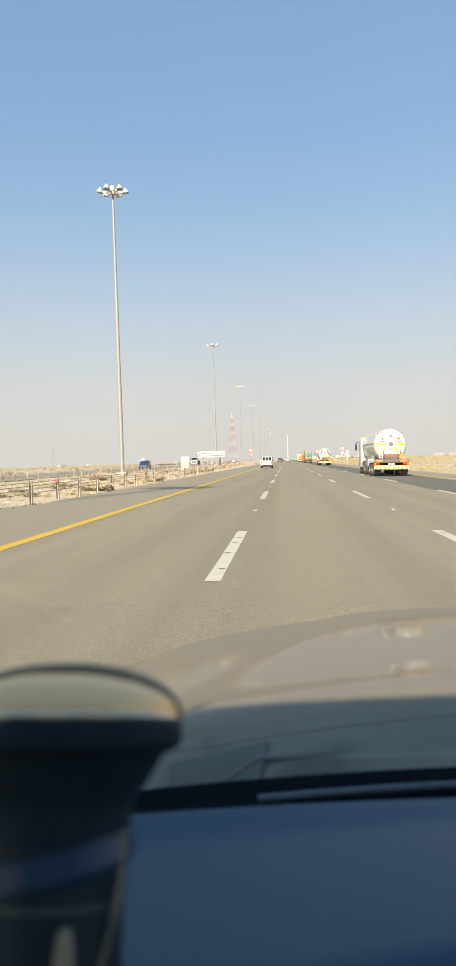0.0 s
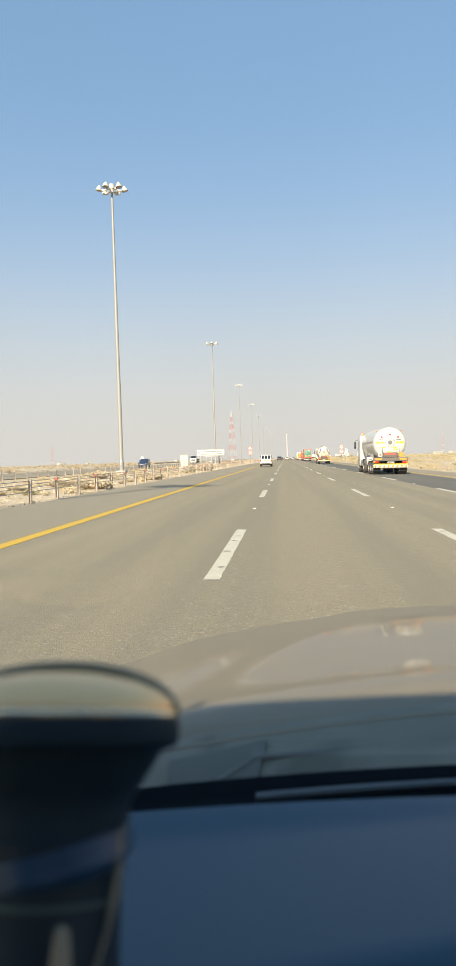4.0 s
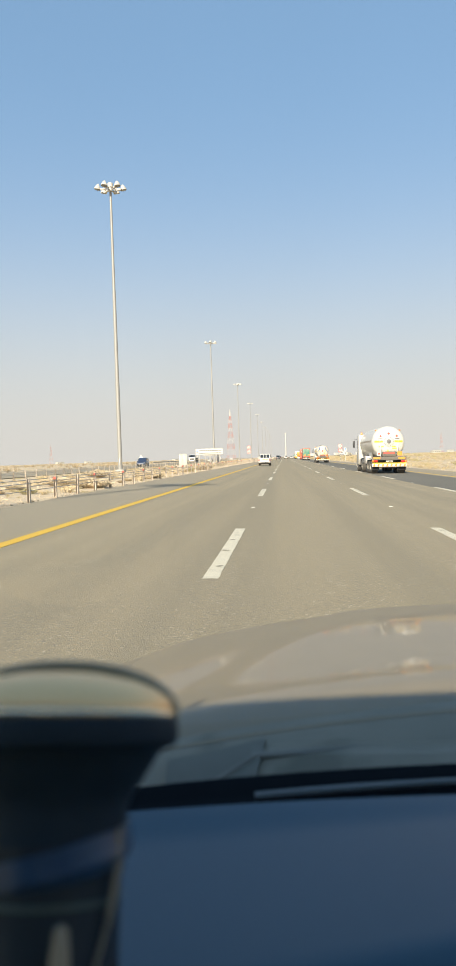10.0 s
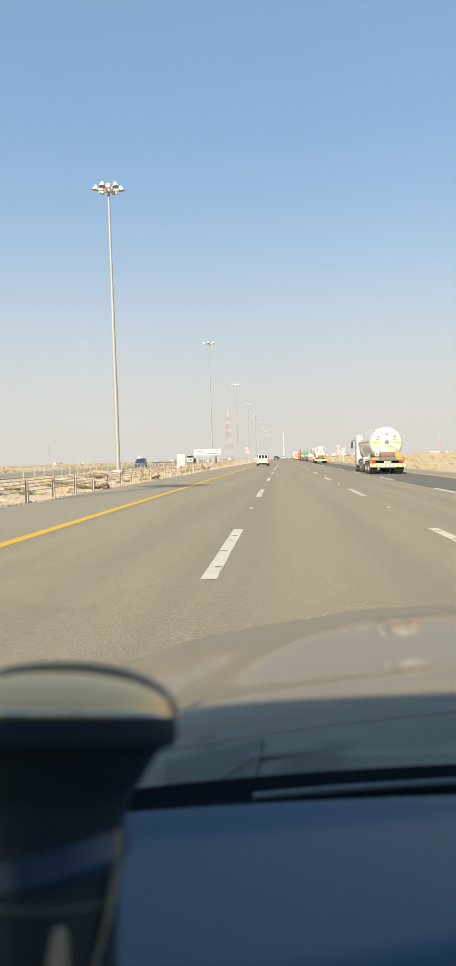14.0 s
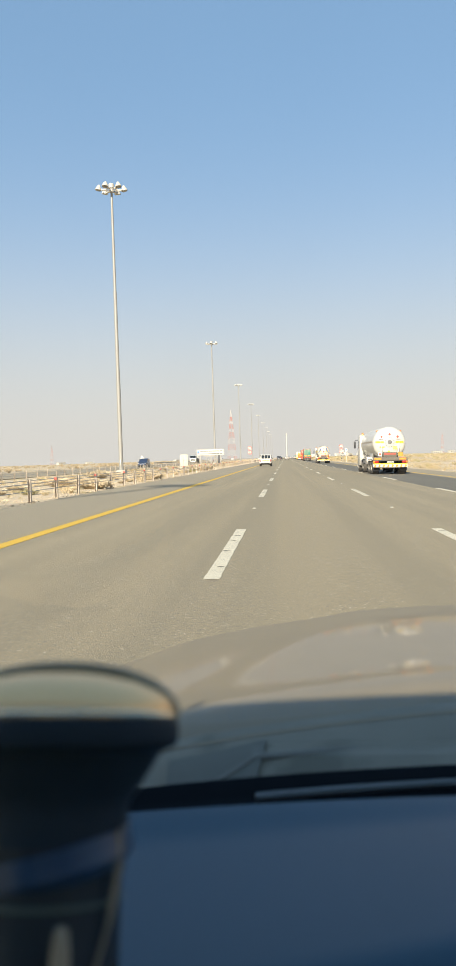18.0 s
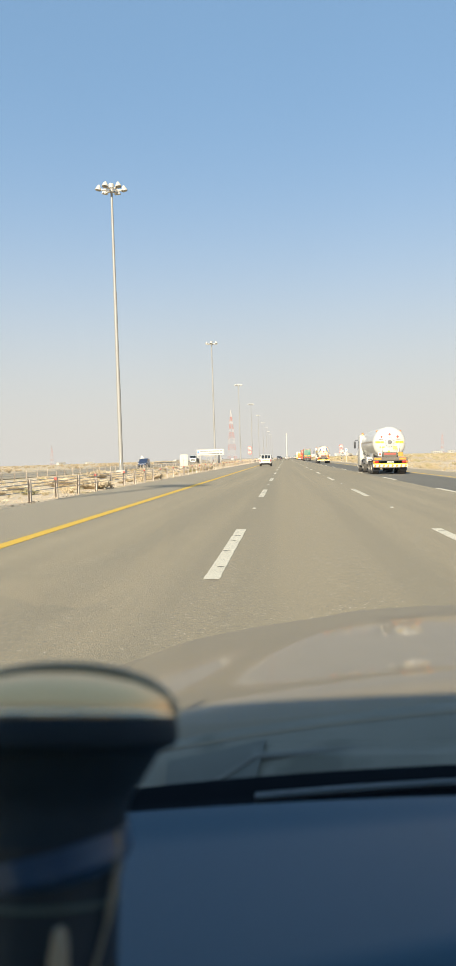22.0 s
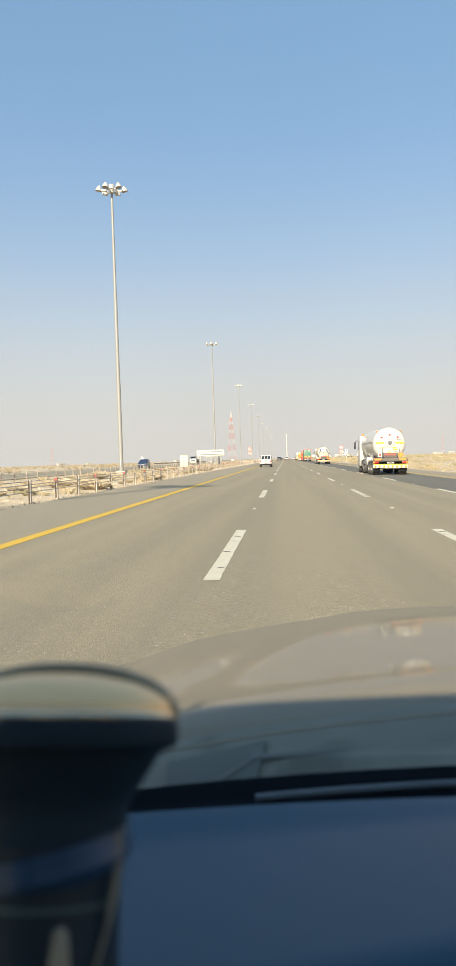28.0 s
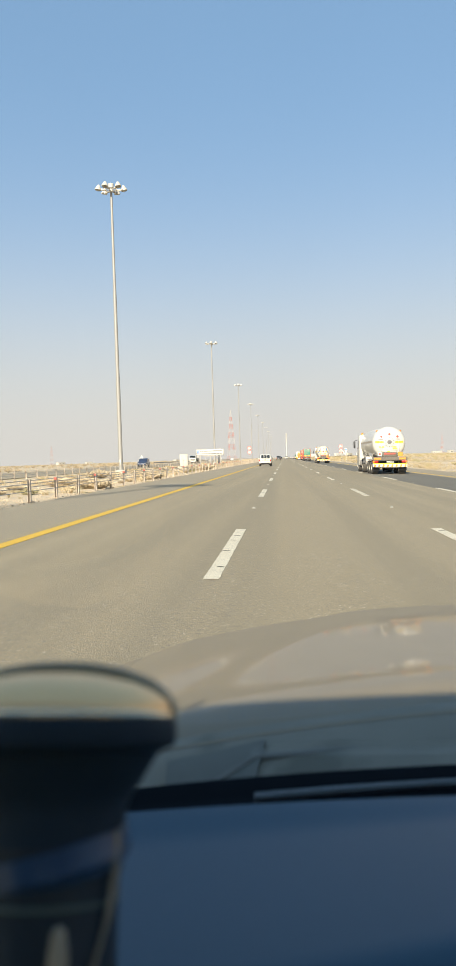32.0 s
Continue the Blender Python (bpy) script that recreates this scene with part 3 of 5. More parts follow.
for k in (-1, 1, 2, 3, 4, 5, 6, 7, 8, 9):
    # the unseen mast behind the car is moved nearer and further out to place its shadow
    x, y = MAST_X - (1.0 if k < 0 else 0), MAST_Y + MAST_STEP * k + (7.0 if k < 0 else 0)
    copy_thing(first_mast, pose(x, y, ground_z(x, y), 0, 0, k * 17))


# ---- vehicles (each built with its rear at y = 0 on the ground, nose towards +y) ----
WHEELS = {}


def wheel(parent, x, y, r=0.5, w=0.28, rim=None):
    """One wheel; the rim faces away from the middle of the vehicle."""
    rim = rim or rim_mat
    key = (r, w, rim.name)
    if key not in WHEELS:
        t = part("wheel", lathe([(r * 0.58, -w / 2), (r * 0.9, -w / 2), (r * 0.97, -w * 0.42), (r, -w * 0.3), (r, w * 0.3), (r * 0.97, w * 0.42), (r * 0.9, w / 2), (r * 0.58, w / 2)], axis="x", seg=20), rubber, parent)
        d = part("rim", lathe([(r * 0.6, -w * 0.44), (r * 0.6, w * 0.47), (r * 0.55, w * 0.47), (r * 0.5, w * 0.25), (r * 0.3, w * 0.22), (r * 0.22, w * 0.42), (r * 0.16, w * 0.44), (0, w * 0.44)], axis="x", seg=20), rim, t)
        WHEELS[key] = (t.data, d.data)
    else:
        t = part("wheel", WHEELS[key][0], None, parent)
        part("rim", WHEELS[key][1], None, t)
    t.matrix_local = pose(x, y, r, 0, 0, 180 if x < 0 else 0)
    return t


def plate_bars(parent, at, w=0.5, h=0.11):
    p = part("number_plate", box((w, 0.015, h), at, 0.004, 1), sign_white, parent)
    for k in range(5):
        part("bar", box((w * 0.1, 0.006, h * 0.5), (at[0] + w * (k - 2) * 0.17, at[1] - 0.010, at[2])), sign_black, p)


def tractor(root, y0, paint, beacon=True, height=3.1):
    """Lorry cab whose back wall stands at y0, with its own chassis and axles."""
    w = 2.45
    side = [(y0, 1.0), (y0, height), (y0 + 0.5, height + 0.12), (y0 + 1.35, height - 0.05), (y0 + 1.95, height - 0.95), (y0 + 2.1, 1.6), (y0 + 2.1, 0.55), (y0 + 0.2, 0.55)]
    cab = part("cab", bevelled(prism(side, -w / 2, w / 2, "x"), 0.07), paint, root)
    for s in (-1, 1):
        part("side_window", prism([(y0 + 0.75, 1.95), (y0 + 0.8, 2.65), (y0 + 1.45, 2.65), (y0 + 1.85, 1.95)], s * (w / 2 - 0.02), s * (w / 2 + 0.006), "x"), glass_dark, cab)
        mir = part("mirror", bevelled(box((0.16, 0.22, 0.62), (s * (w / 2 + 0.27), y0 + 1.75, 2.35)), 0.04), black_trim, root, "black door mirror")
        part("mirror_arm", tube([(s * w / 2, y0 + 1.75, 2.75), (s * (w / 2 + 0.25), y0 + 1.75, 2.75), (s * (w / 2 + 0.27), y0 + 1.75, 2.6)], 0.025, 6), black_trim, mir)
        part("door_seam", box((0.008, 0.015, 1.5), (s * (w / 2 + 0.002), y0 + 0.7, 1.7)), black_trim, cab)
        part("step", bevelled(box((0.3, 0.7, 0.4), (s * (w / 2 - 0.17), y0 + 1.55, 0.62)), 0.04), chassis_mat, root)
        part("fuel_tank", bevelled(box((0.55, 1.1, 0.55), (s * 0.92, y0 - 0.75, 0.78)), 0.12, 3), steel, root)
        part("mudguard", prism([(y0 - 3.2, 0.75), (y0 - 3.1, 1.05), (y0 - 2.6, 1.15), (y0 - 2.1, 1.05), (y0 - 2.0, 0.75), (y0 - 2.05, 0.75), (y0 - 2.15, 1.0), (y0 - 2.6, 1.1), (y0 - 3.05, 1.0), (y0 - 3.15, 0.75)], s * 0.65, s * 1.23, "x"), black_trim, root)
        wheel(root, s * 1.06, y0 + 1.1, 0.5, 0.32)
        wheel(root, s * 0.93, y0 - 2.6, 0.5, 0.58)
    part("windscreen", prism([(y0 + 1.42, height - 0.12), (y0 + 1.97, height - 1.0), (y0 + 1.99, height - 0.98), (y0 + 1.45, height - 0.1)], -w / 2 + 0.12, w / 2 - 0.12, "x"), glass_dark, cab)
    part("grille", bevelled(box((1.7, 0.05, 0.75), (0, y0 + 2.1, 1.3)), 0.02), black_trim, cab, "black slatted grille")
    for k in range(4):
        part("grille_slat", box((1.6, 0.03, 0.05), (0, y0 + 2.125, 1.05 + 0.17 * k), 0.008, 1), steel, cab)
    part("front_bumper", bevelled(box((w, 0.2, 0.4), (0, y0 + 2.1, 0.58)), 0.05, 3), paint, root)
    for s in (-1, 1):
        part("headlight", bevelled(box((0.42, 0.08, 0.2), (s * 0.92, y0 + 2.19, 0.66)), 0.03), lamp_glass, root)
    part("chassis", bevelled(box((0.9, 4.6, 0.26), (0, y0 - 1.6, 0.86)), 0.02), chassis_mat, root)
    part("catwalk_tank", lathe([(0, -0.45), (0.16, -0.43), (0.16, 0.43), (0, 0.45)], (0, y0 - 0.35, 1.1), "x", 12), chassis_mat, root)
    if beacon:
        part("beacon", lathe([(0.09, 0), (0.085, 0.16), (0.05, 0.21), (0, 0.22)], (-0.95, y0 + 0.25, height + 0.04), seg=12), amber, root, "orange roof beacon")
    return cab


def trailer_axles(root, ys, y_front, rail_z=1.0, r=0.5):
    for s in (-1, 1):
        part("rail", bevelled(box((0.12, y_front - 0.3, 0.3), (s * 0.5, y_front / 2 + 0.15, rail_z + 0.12)), 0.015), chassis_mat, root)
        for y in ys:
            wheel(root, s * 1.0, y, r, 0.5)
        part("mud_flap", bevelled(box((0.55, 0.02, 0.5), (s * 0.98, 0.32, 0.52)), 0.008), black_trim, root)
        part("landing_leg", box((0.12, 0.12, 0.75), (s * 0.75, y_front - 2.6, 0.72), 0.01), chassis_mat, root)
    for y in ys:
        part("axle", tube([(-0.9, y, r), (0.9, y, r)], 0.07, 8), chassis_mat, root)


def tail_lights(root, z, half=1.05, y=-0.03):
    for s in (-1, 1):
        t = part("tail_light", bevelled(box((0.42, 0.06, 0.15), (s * half, y, z)), 0.02), tail_red, root, "red rear lamp")
        part("indicator", bevelled(box((0.12, 0.065, 0.13), (s * (half + 0.13), y - 0.005, z)), 0.015), amber, t)


def gas_tanker(root, paint, stripes):
    """Semi-trailer with a round pressure tank."""
    r, zc, L = 1.2, 2.30, 9.6
    dome = [(0, -0.02), (0.40, -0.005), (0.72, 0.045), (0.95, 0.115), (1.10, 0.21), (1.17, 0.32), (r, 0.47)]

    def dome_y(q):
        return 0.25 + float(np.interp(q, [p[0] for p in dome], [p[1] for p in dome]))

    tank = part("tank", lathe(dome + [(p, L - d) for p, d in reversed(dome)], (0, 0.25, zc), "y", 48), paint, root)
    for y in (0.72, 3.6, 6.4, 9.2):
        part("tank_band", lathe([(r + 0.001, 0), (r + 0.008, 0.01), (r + 0.008, 0.05), (r + 0.001, 0.06)], (0, y, zc), "y", 48), paint, tank)
    zm = zc + 0.06
    flange = part("manhole", lathe([(0.40, 0.06), (0.40, -0.02), (0.36, -0.035), (0.24, -0.035), (0.22, -0.06), (0.10, -0.06), (0.08, -0.09), (0, -0.09)], (0.0, 0.25, zm), "y", 28), sign_white if stripes else lamp_white, root, "round bolted manhole cover on the tank end")
    for k in range(16):
        part("bolt", lathe([(0.028, 0), (0.028, -0.035), (0, -0.037)], (0.33 * math.cos(k * math.pi / 8), 0.225, zm + 0.33 * math.sin(k * math.pi / 8)), "y", 6), grey_mark, flange)
    part("valve_disc", lathe([(0.16, 0), (0.15, -0.015), (0.07, -0.02), (0.06, -0.05), (0, -0.05)], (0, 0.178, zm), "y", 20), red_paint if stripes else grey_mark, root)
    for x, z in ((-0.58, 0.46), (0.0, 0.64), (0.58, 0.46)):
        part("hazard_diamond", box((0.15, 0.02, 0.15), (x, dome_y(math.hypot(x, z)) - 0.012, zc + z), 0.004, 1, Matrix.Rotation(math.pi / 4, 4, "Y")), red_paint, root)
    for x, z, wd, ht, mt in ((-0.55, -0.30, 0.36, 0.09, yellow_mark), (-0.14, -0.42, 0.20, 0.17, sign_white), (0.36, -0.30, 0.30, 0.08, yellow_mark), (0.40, -0.44, 0.34, 0.07, yellow_mark),
                             (-0.06, -0.66, 0.18, 0.24, yellow_mark), (-0.62, 0.27, 0.34, 0.05, grey_mark), (0.62, 0.27, 0.34, 0.05, grey_mark)):
        part("notice_plate", box((wd, 0.02, ht), (x, dome_y(math.hypot(x, z)) - 0.014, zc + z), 0.003, 1, Matrix.Rotation(0.2 * x, 4, "Z")), mt, root)
    for s in (-1, 1):
        for x, wd in ((0.55, 0.26), (0.86, 0.34)):
            part("marking_tape", box((wd, 0.02, 0.14), (s * x, dome_y(x) - 0.008, zm), 0.004, 1, Matrix.Rotation(s * (0.18 if x < 0.7 else 0.36), 4, "Z")), yellow_mark, root, "yellow reflective tape")
        part("roof_lamp", lathe([(0.07, 0), (0.07, 0.1), (0, 0.12)], (s * 0.85, 0.8, zc + 0.83), "z", 10), amber, root)
        part("support", bevelled(box((0.14, 0.5, 0.8), (s * 0.5, 1.4, zc - 1.1)), 0.02), chassis_mat, root)
        part("saddle", prism([(3.4, 1.0), (2.6, zc - 0.55), (5.4, zc - 0.55), (4.6, 1.0)], s * 0.86, s * 0.94, "x"), paint, root)
        part("rear_post", box((0.07, 0.07, 0.9), (s * 0.62, 0.05, 1.6), 0.01), steel, root)
        part("side_locker", bevelled(box((0.45, 1.3, 0.6), (s * 1.0, 5.4, 1.0)), 0.03), steel, root)
        if not stripes:
            part("side_stripe", prism([(0.8, zc + 0.04), (0.8, zc + 0.17), (9.2, zc + 0.17), (9.2, zc + 0.04)], s * (r - 0.05), s * (r + 0.006), "x"), tan_mat, root)
    part("warning_board", box((0.30, 0.03, 0.30), (-0.74, 0.0, 1.47), 0.008, 1), sign_white, root, "white board with a red sign")
    part("warning_board", box((0.34, 0.03, 0.30), (0.76, 0.0, 1.47), 0.008, 1), orange_mark, root, "orange hazard board")
    part("hazard_plate", box((0.14, 0.012, 0.14), (-0.74, -0.021, 1.47), 0.002, 1), red_paint, root)
    part("rear_beam", bevelled(box((2.5, 0.2, 0.26), (0, 0.05, 1.12)), 0.03), chassis_mat, root)
    part("valve_box", bevelled(box((1.0, 0.3, 0.36), (0, 0.12, 1.44)), 0.03), chassis_mat, root, "dark valve box")
    part("valve_plate", box((0.84, 0.02, 0.13), (-0.02, -0.035, 1.50), 0.006, 1), red_paint, root)
    part("bumper", bevelled(box((2.5, 0.1, 0.22), (0, -0.04, 0.62)), 0.02), sign_white, root, "white striped under-run bumper")
    for k in range(8):
        part("bumper_stripe", box((0.12, 0.012, 0.18), (-1.1 + k * 0.315, -0.096, 0.62), 0, 1, Matrix.Rotation(0.35, 4, "Y")), orange_mark, root)
    for s in (-1, 1):
        part("reflector_board", box((0.5, 0.02, 0.14), (s * 0.9, -0.062, 1.14), 0.004, 1), orange_mark, root)
        part("wing", bevelled(box((0.62, 2.9, 0.06), (s * 0.98, 1.9, 1.09)), 0.02), steel, root)
    part("ladder_rail", box((1.1, 0.05, 0.05), (0, 0.0, 1.72), 0.01), steel, root)
    tail_lights(root, 0.92)
    plate_bars(root, (0, -0.11, 0.9))
    part("tape_row", box((2.44, 0.012, 0.07), (0, -0.10, 0.77)), yellow_mark, root)
    trailer_axles(root, (0.95, 2.2, 3.45), 9.2)
    if stripes:
        for s in (-1, 1):
            for off, mt in ((0.0, blue_mark), (0.16, grey_mark)):
                pts = []
                for i in range(15):
                    u = i / 14
                    th = radians(52 - 62 * u + off * 30) if s > 0 else radians(128 + 62 * u - off * 30)
                    rr = 0.98 - 0.2 * math.sin(u * math.pi) - off * 0.5
                    pts.append((rr * math.cos(th), dome_y(rr) - 0.01, zc + rr * math.sin(th)))
                part("swirl_stripe", tube(pts, 0.075 if mt is blue_mark else 0.04, 6), mt, root)
            part("side_stripe", prism([(1.2, zc - 0.07), (1.2, zc + 0.2), (8.8, zc + 0.2), (8.8, zc - 0.07)], s * (r - 0.04), s * (r + 0.012), "x"), yellow_mark, root)
            part("side_line", tube([(s * (r * 0.92), 0.9, zc - 0.5), (s * (r * 0.96), 4, zc - 0.42), (s * (r * 0.96), 8.8, zc - 0.42), (s * (r * 1.0), 9.1, zc + 0.1), (s * (r * 0.92), 9.1, zc + 0.55)], 0.05, 6), grey_mark, root)
        part("top_rail", tube([(-0.25, 0.6, zc + r + 0.03), (-0.25, 9.3, zc + r + 0.03)], 0.04, 6), black_trim, root)
    tractor(root, 10.4, white_paint)


def box_lorry(root, w, h, L, floor_z, side_mat, rear_mat, frame_mat, tarp):
    """Semi-trailer body: floor, two sides, roof, front and a rear frame with two doors. Returns the rear doors."""
    part("floor", bevelled(box((w, L, 0.18), (0, L / 2, floor_z)), 0.02), frame_mat, root)
    for s in (-1, 1):
        bm = bmesh.new()
        n = 26
        if tarp:  # slack cloth: gentle waves along the side
            rows = []
            for j in range(9):
                row = []
                for i in range(n + 1):
                    y, z = 0.08 + (L - 0.16) * i / n, floor_z + 0.1 + (h - 0.14) * j / 8
                    bulge = 0.02 * math.sin(i * 1.9 + j * 0.4) * math.sin(math.pi * j / 8) + 0.012 * math.sin(i * 0.7)
                    row.append((s * (w / 2 - 0.02 + bulge), y, z))
                rows.append(row)
            bm = shell(rows, (-s * 0.02, 0, 0))
        else:
            add_box(bm, (0.05, L - 0.1, h - 0.1), (s * (w / 2 - 0.03), L / 2, floor_z + h / 2))
        part("side", bm, side_mat, root)
        if tarp:
            for k in range(int(L / 0.6)):
                part("strap", box((0.02, 0.05, 0.36), (s * (w / 2 + 0.022), 0.4 + 0.6 * k, floor_z + 0.02), 0.006, 1), black_trim, root)
            bm = bmesh.new()
            for k in range(int(L / 0.45)):
                add_box(bm, (0.015, 0.36, 0.18 + 0.08 * (k % 3)), (s * (w / 2 + 0.012), 0.4 + 0.45 * k, floor_z - 0.08), 0, 1, Matrix.Rotation(0.15 * math.sin(k * 2.1), 4, "X"))
            part("skirt", bm, side_mat, root)
    roof = [(-w / 2, floor_z + h - 0.05), (-w / 2, floor_z + h), (-w / 4, floor_z + h + 0.05), (w / 4, floor_z + h + 0.05), (w / 2, floor_z + h), (w / 2, floor_z + h - 0.05)]
    part("roof", prism(roof, 0.05, L, "y"), side_mat, root)
    part("front_wall", box((w, 0.06, h), (0, L - 0.03, floor_z + h / 2), 0.01), side_mat, root)
    for s in (-1, 1):
        part("door_post", bevelled(box((0.1, 0.12, h + 0.05), (s * (w / 2 - 0.05), 0.04, floor_z + h / 2)), 0.015), frame_mat, root)
    part("door_header", bevelled(box((w - 0.2, 0.12, 0.12), (0, 0.04, floor_z + h - 0.06)), 0.015), frame_mat, root)
    part("door_sill", bevelled(box((w, 0.16, 0.16), (0, 0.02, floor_z - 0.02)), 0.015), frame_mat, root)
    doors = []
    for s in (-1, 1):
        d = part("door", bevelled(box((w / 2 - 0.115, 0.05, h - 0.2), (s * (w / 4 - 0.05), 0.045, floor_z + h / 2)), 0.012), rear_mat, root)
        for u in (0.16, 0.42):
            part("lock_rod", tube([(s * u, 0.0, floor_z + 0.08), (s * u, 0.0, floor_z + h - 0.12)], 0.018, 6), frame_mat if not tarp else steel, d)
        for q in (0.15, 0.5, 0.85):
            part("hinge", box((0.22, 0.03, 0.07), (s * (w / 2 - 0.17), 0.012, floor_z + h * q), 0.01, 1), frame_mat, d)
        doors.append(d)
    return doors


def lorry_rear(root, w, floor_z, bar_mat):
    part("rear_beam", bevelled(box((w, 0.12, 0.2), (0, 0.08, floor_z - 0.28)), 0.02), chassis_mat, root)
    part("bumper", bevelled(box((w - 0.1, 0.08, 0.16), (0, 0.02, 0.58)), 0.02), bar_mat, root)
    tail_lights(root, floor_z - 0.3, 0.95, -0.0)
    plate_bars(root, (0, -0.0, floor_z - 0.3))


def green_lorry(root):
    w, h, L, fz = 2.55, 2.85, 11.6, 1.25
    box_lorry(root, w, h, L, fz, green_tarp, green_panel, red_door, True)
    part("panel", box((0.98, 0.02, 0.78), (0.6, -0.002, fz + 1.3), 0.006, 1), teal_panel, root, "darker teal panel")
    lettering("fleet_number", "445", 0.42, Matrix.Translation((0.45, -0.012, fz + 2.5)) @ UPRIGHT, sign_white, root)
    for s in (-1, 1):
        part("warning_board", box((0.95, 0.02, 0.2), (s * 0.62, -0.006, fz + 0.55), 0.006, 1), yellow_mark, root)
        for k in range(4):
            part("board_stripe", box((0.1, 0.008, 0.2), (s * 0.62 - 0.36 + 0.24 * k, -0.018, fz + 0.55), 0, 1, Matrix.Rotation(0.5, 4, "Y")), orange_mark, root)
    part("warning_board", box((0.5, 0.02, 0.22), (-0.6, -0.006, fz + 0.28), 0.006, 1), orange_mark, root)
    lorry_rear(root, w, fz, steel)
    trailer_axles(root, (1.6, 2.9, 4.2), 11.0)
    tractor(root, 12.3, cab_blue, False)


def red_lorry(root):
    w, h, L, fz = 2.55, 2.95, 11.6, 1.2
    box_lorry(root, w, h, L, fz, grey_tarp, red_door, red_door, True)
    zc = fz + 1.95
    ring = bmesh.new()
    add_tube(ring, [(-0.48 + 0.34 * math.cos(a * math.pi / 12), -0.012, zc + 0.34 * math.sin(a * math.pi / 12)) for a in range(25)], 0.035, 6)
    for q in (-0.17, 0.0, 0.17):
        add_tube(ring, [(-0.48 - 0.3, -0.012, zc + q), (-0.48 + 0.3, -0.012, zc + q)], 0.022, 6)
    for q in (0.14, -0.14):
        add_tube(ring, [(-0.48 + q * math.sin(math.pi * i / 10) * 1.2, -0.012, zc - 0.33 + 0.066 * i) for i in range(11)], 0.022, 6)
    part("round_emblem", ring, sign_white, root, "plain white round emblem")
    for x, sx in ((0.05, 0.16), (0.28, 0.10), (0.52, 0.22), (0.52, 0.22)):
        part("emblem_block", box((sx, 0.012, 0.5 if sx < 0.2 else 0.18), (x, -0.004, zc + (0.16 if sx == 0.22 and x == 0.52 else 0)), 0.004, 1), sign_white, root)
    part("emblem_block", box((0.22, 0.012, 0.18), (0.52, -0.0042, zc - 0.17), 0.004, 1), sign_white, root)
    for x, mt in ((-1.0, yellow_mark), (-0.28, yellow_mark), (0.35, orange_mark), (0.95, yellow_mark)):
        part("warning_board", box((0.2 if abs(x) > 0.9 else 0.34, 0.02, 0.42), (x, -0.006, fz + 0.75), 0.006, 1), mt, root)
    for x in (-0.2, 0.2):
        part("speed_disc", lathe([(0.11, 0.01), (0.11, -0.01), (0, -0.012)], (x, -0.006, fz + 0.3), "y", 16), sign_white, root)
    lorry_rear(root, w, fz, red_door)
    part("rear_apron", bevelled(box((2.45, 0.06, 0.34), (0, -0.02, 0.66)), 0.015), red_door, root)
    for k in range(5):
        part("apron_bar", box((0.14, 0.01, 0.16), (-0.5 + 0.25 * k, -0.056, 0.66), 0.003, 1), orange_mark, root)
    trailer_axles(root, (1.6, 2.9, 4.2), 11.0)
    tractor(root, 12.3, white_paint, False)


def tipper_lorry(root):
    w, L, z0, z1 = 2.55, 7.6, 1.45, 3.45
    skip = [(-w / 2 + 0.12, z0), (-w / 2, z0 + 0.5), (-w / 2, z1), (w / 2, z1), (w / 2, z0 + 0.5), (w / 2 - 0.12, z0)]
    part("skip", bevelled(prism(skip, 0.1, L, "y"), 0.03), tipper_orange, root)
    part("skip_rim", bevelled(box((w + 0.08, L, 0.12), (0, L / 2 + 0.1, z1)), 0.02), tipper_orange, root)
    gate = part("tailgate", bevelled(box((w - 0.06, 0.1, z1 - z0 - 0.2), (0, 0.05, (z0 + z1) / 2 + 0.08)), 0.02), tipper_orange, root)
    for k in range(5):
        part("tailgate_rib", bevelled(box((0.1, 0.09, 1.5), (-1.0 + 0.5 * k, -0.03, (z0 + z1) / 2 + 0.1)), 0.02), tipper_orange, gate)
        if k:
            for q in range(7):
                part("reflector_dot", box((0.05, 0.012, 0.11), (-1.25 + 0.5 * k, -0.008, z0 + 0.45 + 0.2 * q), 0.004, 1), yellow_mark, gate)
    for s in (-1, 1):
        for k in range(11):
            part("side_rib", bevelled(box((0.1, 0.14, 1.55), (s * (w / 2 + 0.03), 0.6 + 0.65 * k, (z0 + z1) / 2 + 0.1)), 0.02), tipper_orange, root)
    part("under_frame", bevelled(box((2.3, 0.12, 0.3), (0, 0.2, 1.25)), 0.02), red_door, root)
    part("lamp_beam", bevelled(box((2.4, 0.1, 0.2), (0, 0.05, 0.98)), 0.02), orange_mark, root)
    part("apron", bevelled(box((2.5, 0.03, 0.5), (0, 0.02, 0.62)), 0.01), sign_white, root, "white rubber apron with a scalloped edge")
    for k in range(13):
        part("scallop", lathe([(0.085, 0.015), (0.085, -0.015), (0, -0.016)], (-1.14 + 0.19 * k, 0.02, 0.37), "y", 10), sign_white, root)
    tail_lights(root, 0.98, 0.95, -0.03)
    plate_bars(root, (0, -0.02, 1.0))
    part("plate_board", box((0.4, 0.02, 0.2), (-0.55, -0.02, 1.2), 0.004, 1), teal_panel, root)
    trailer_axles(root, (1.3, 2.6, 3.9), 7.6)
    tractor(root, 9.0, white_paint, False)


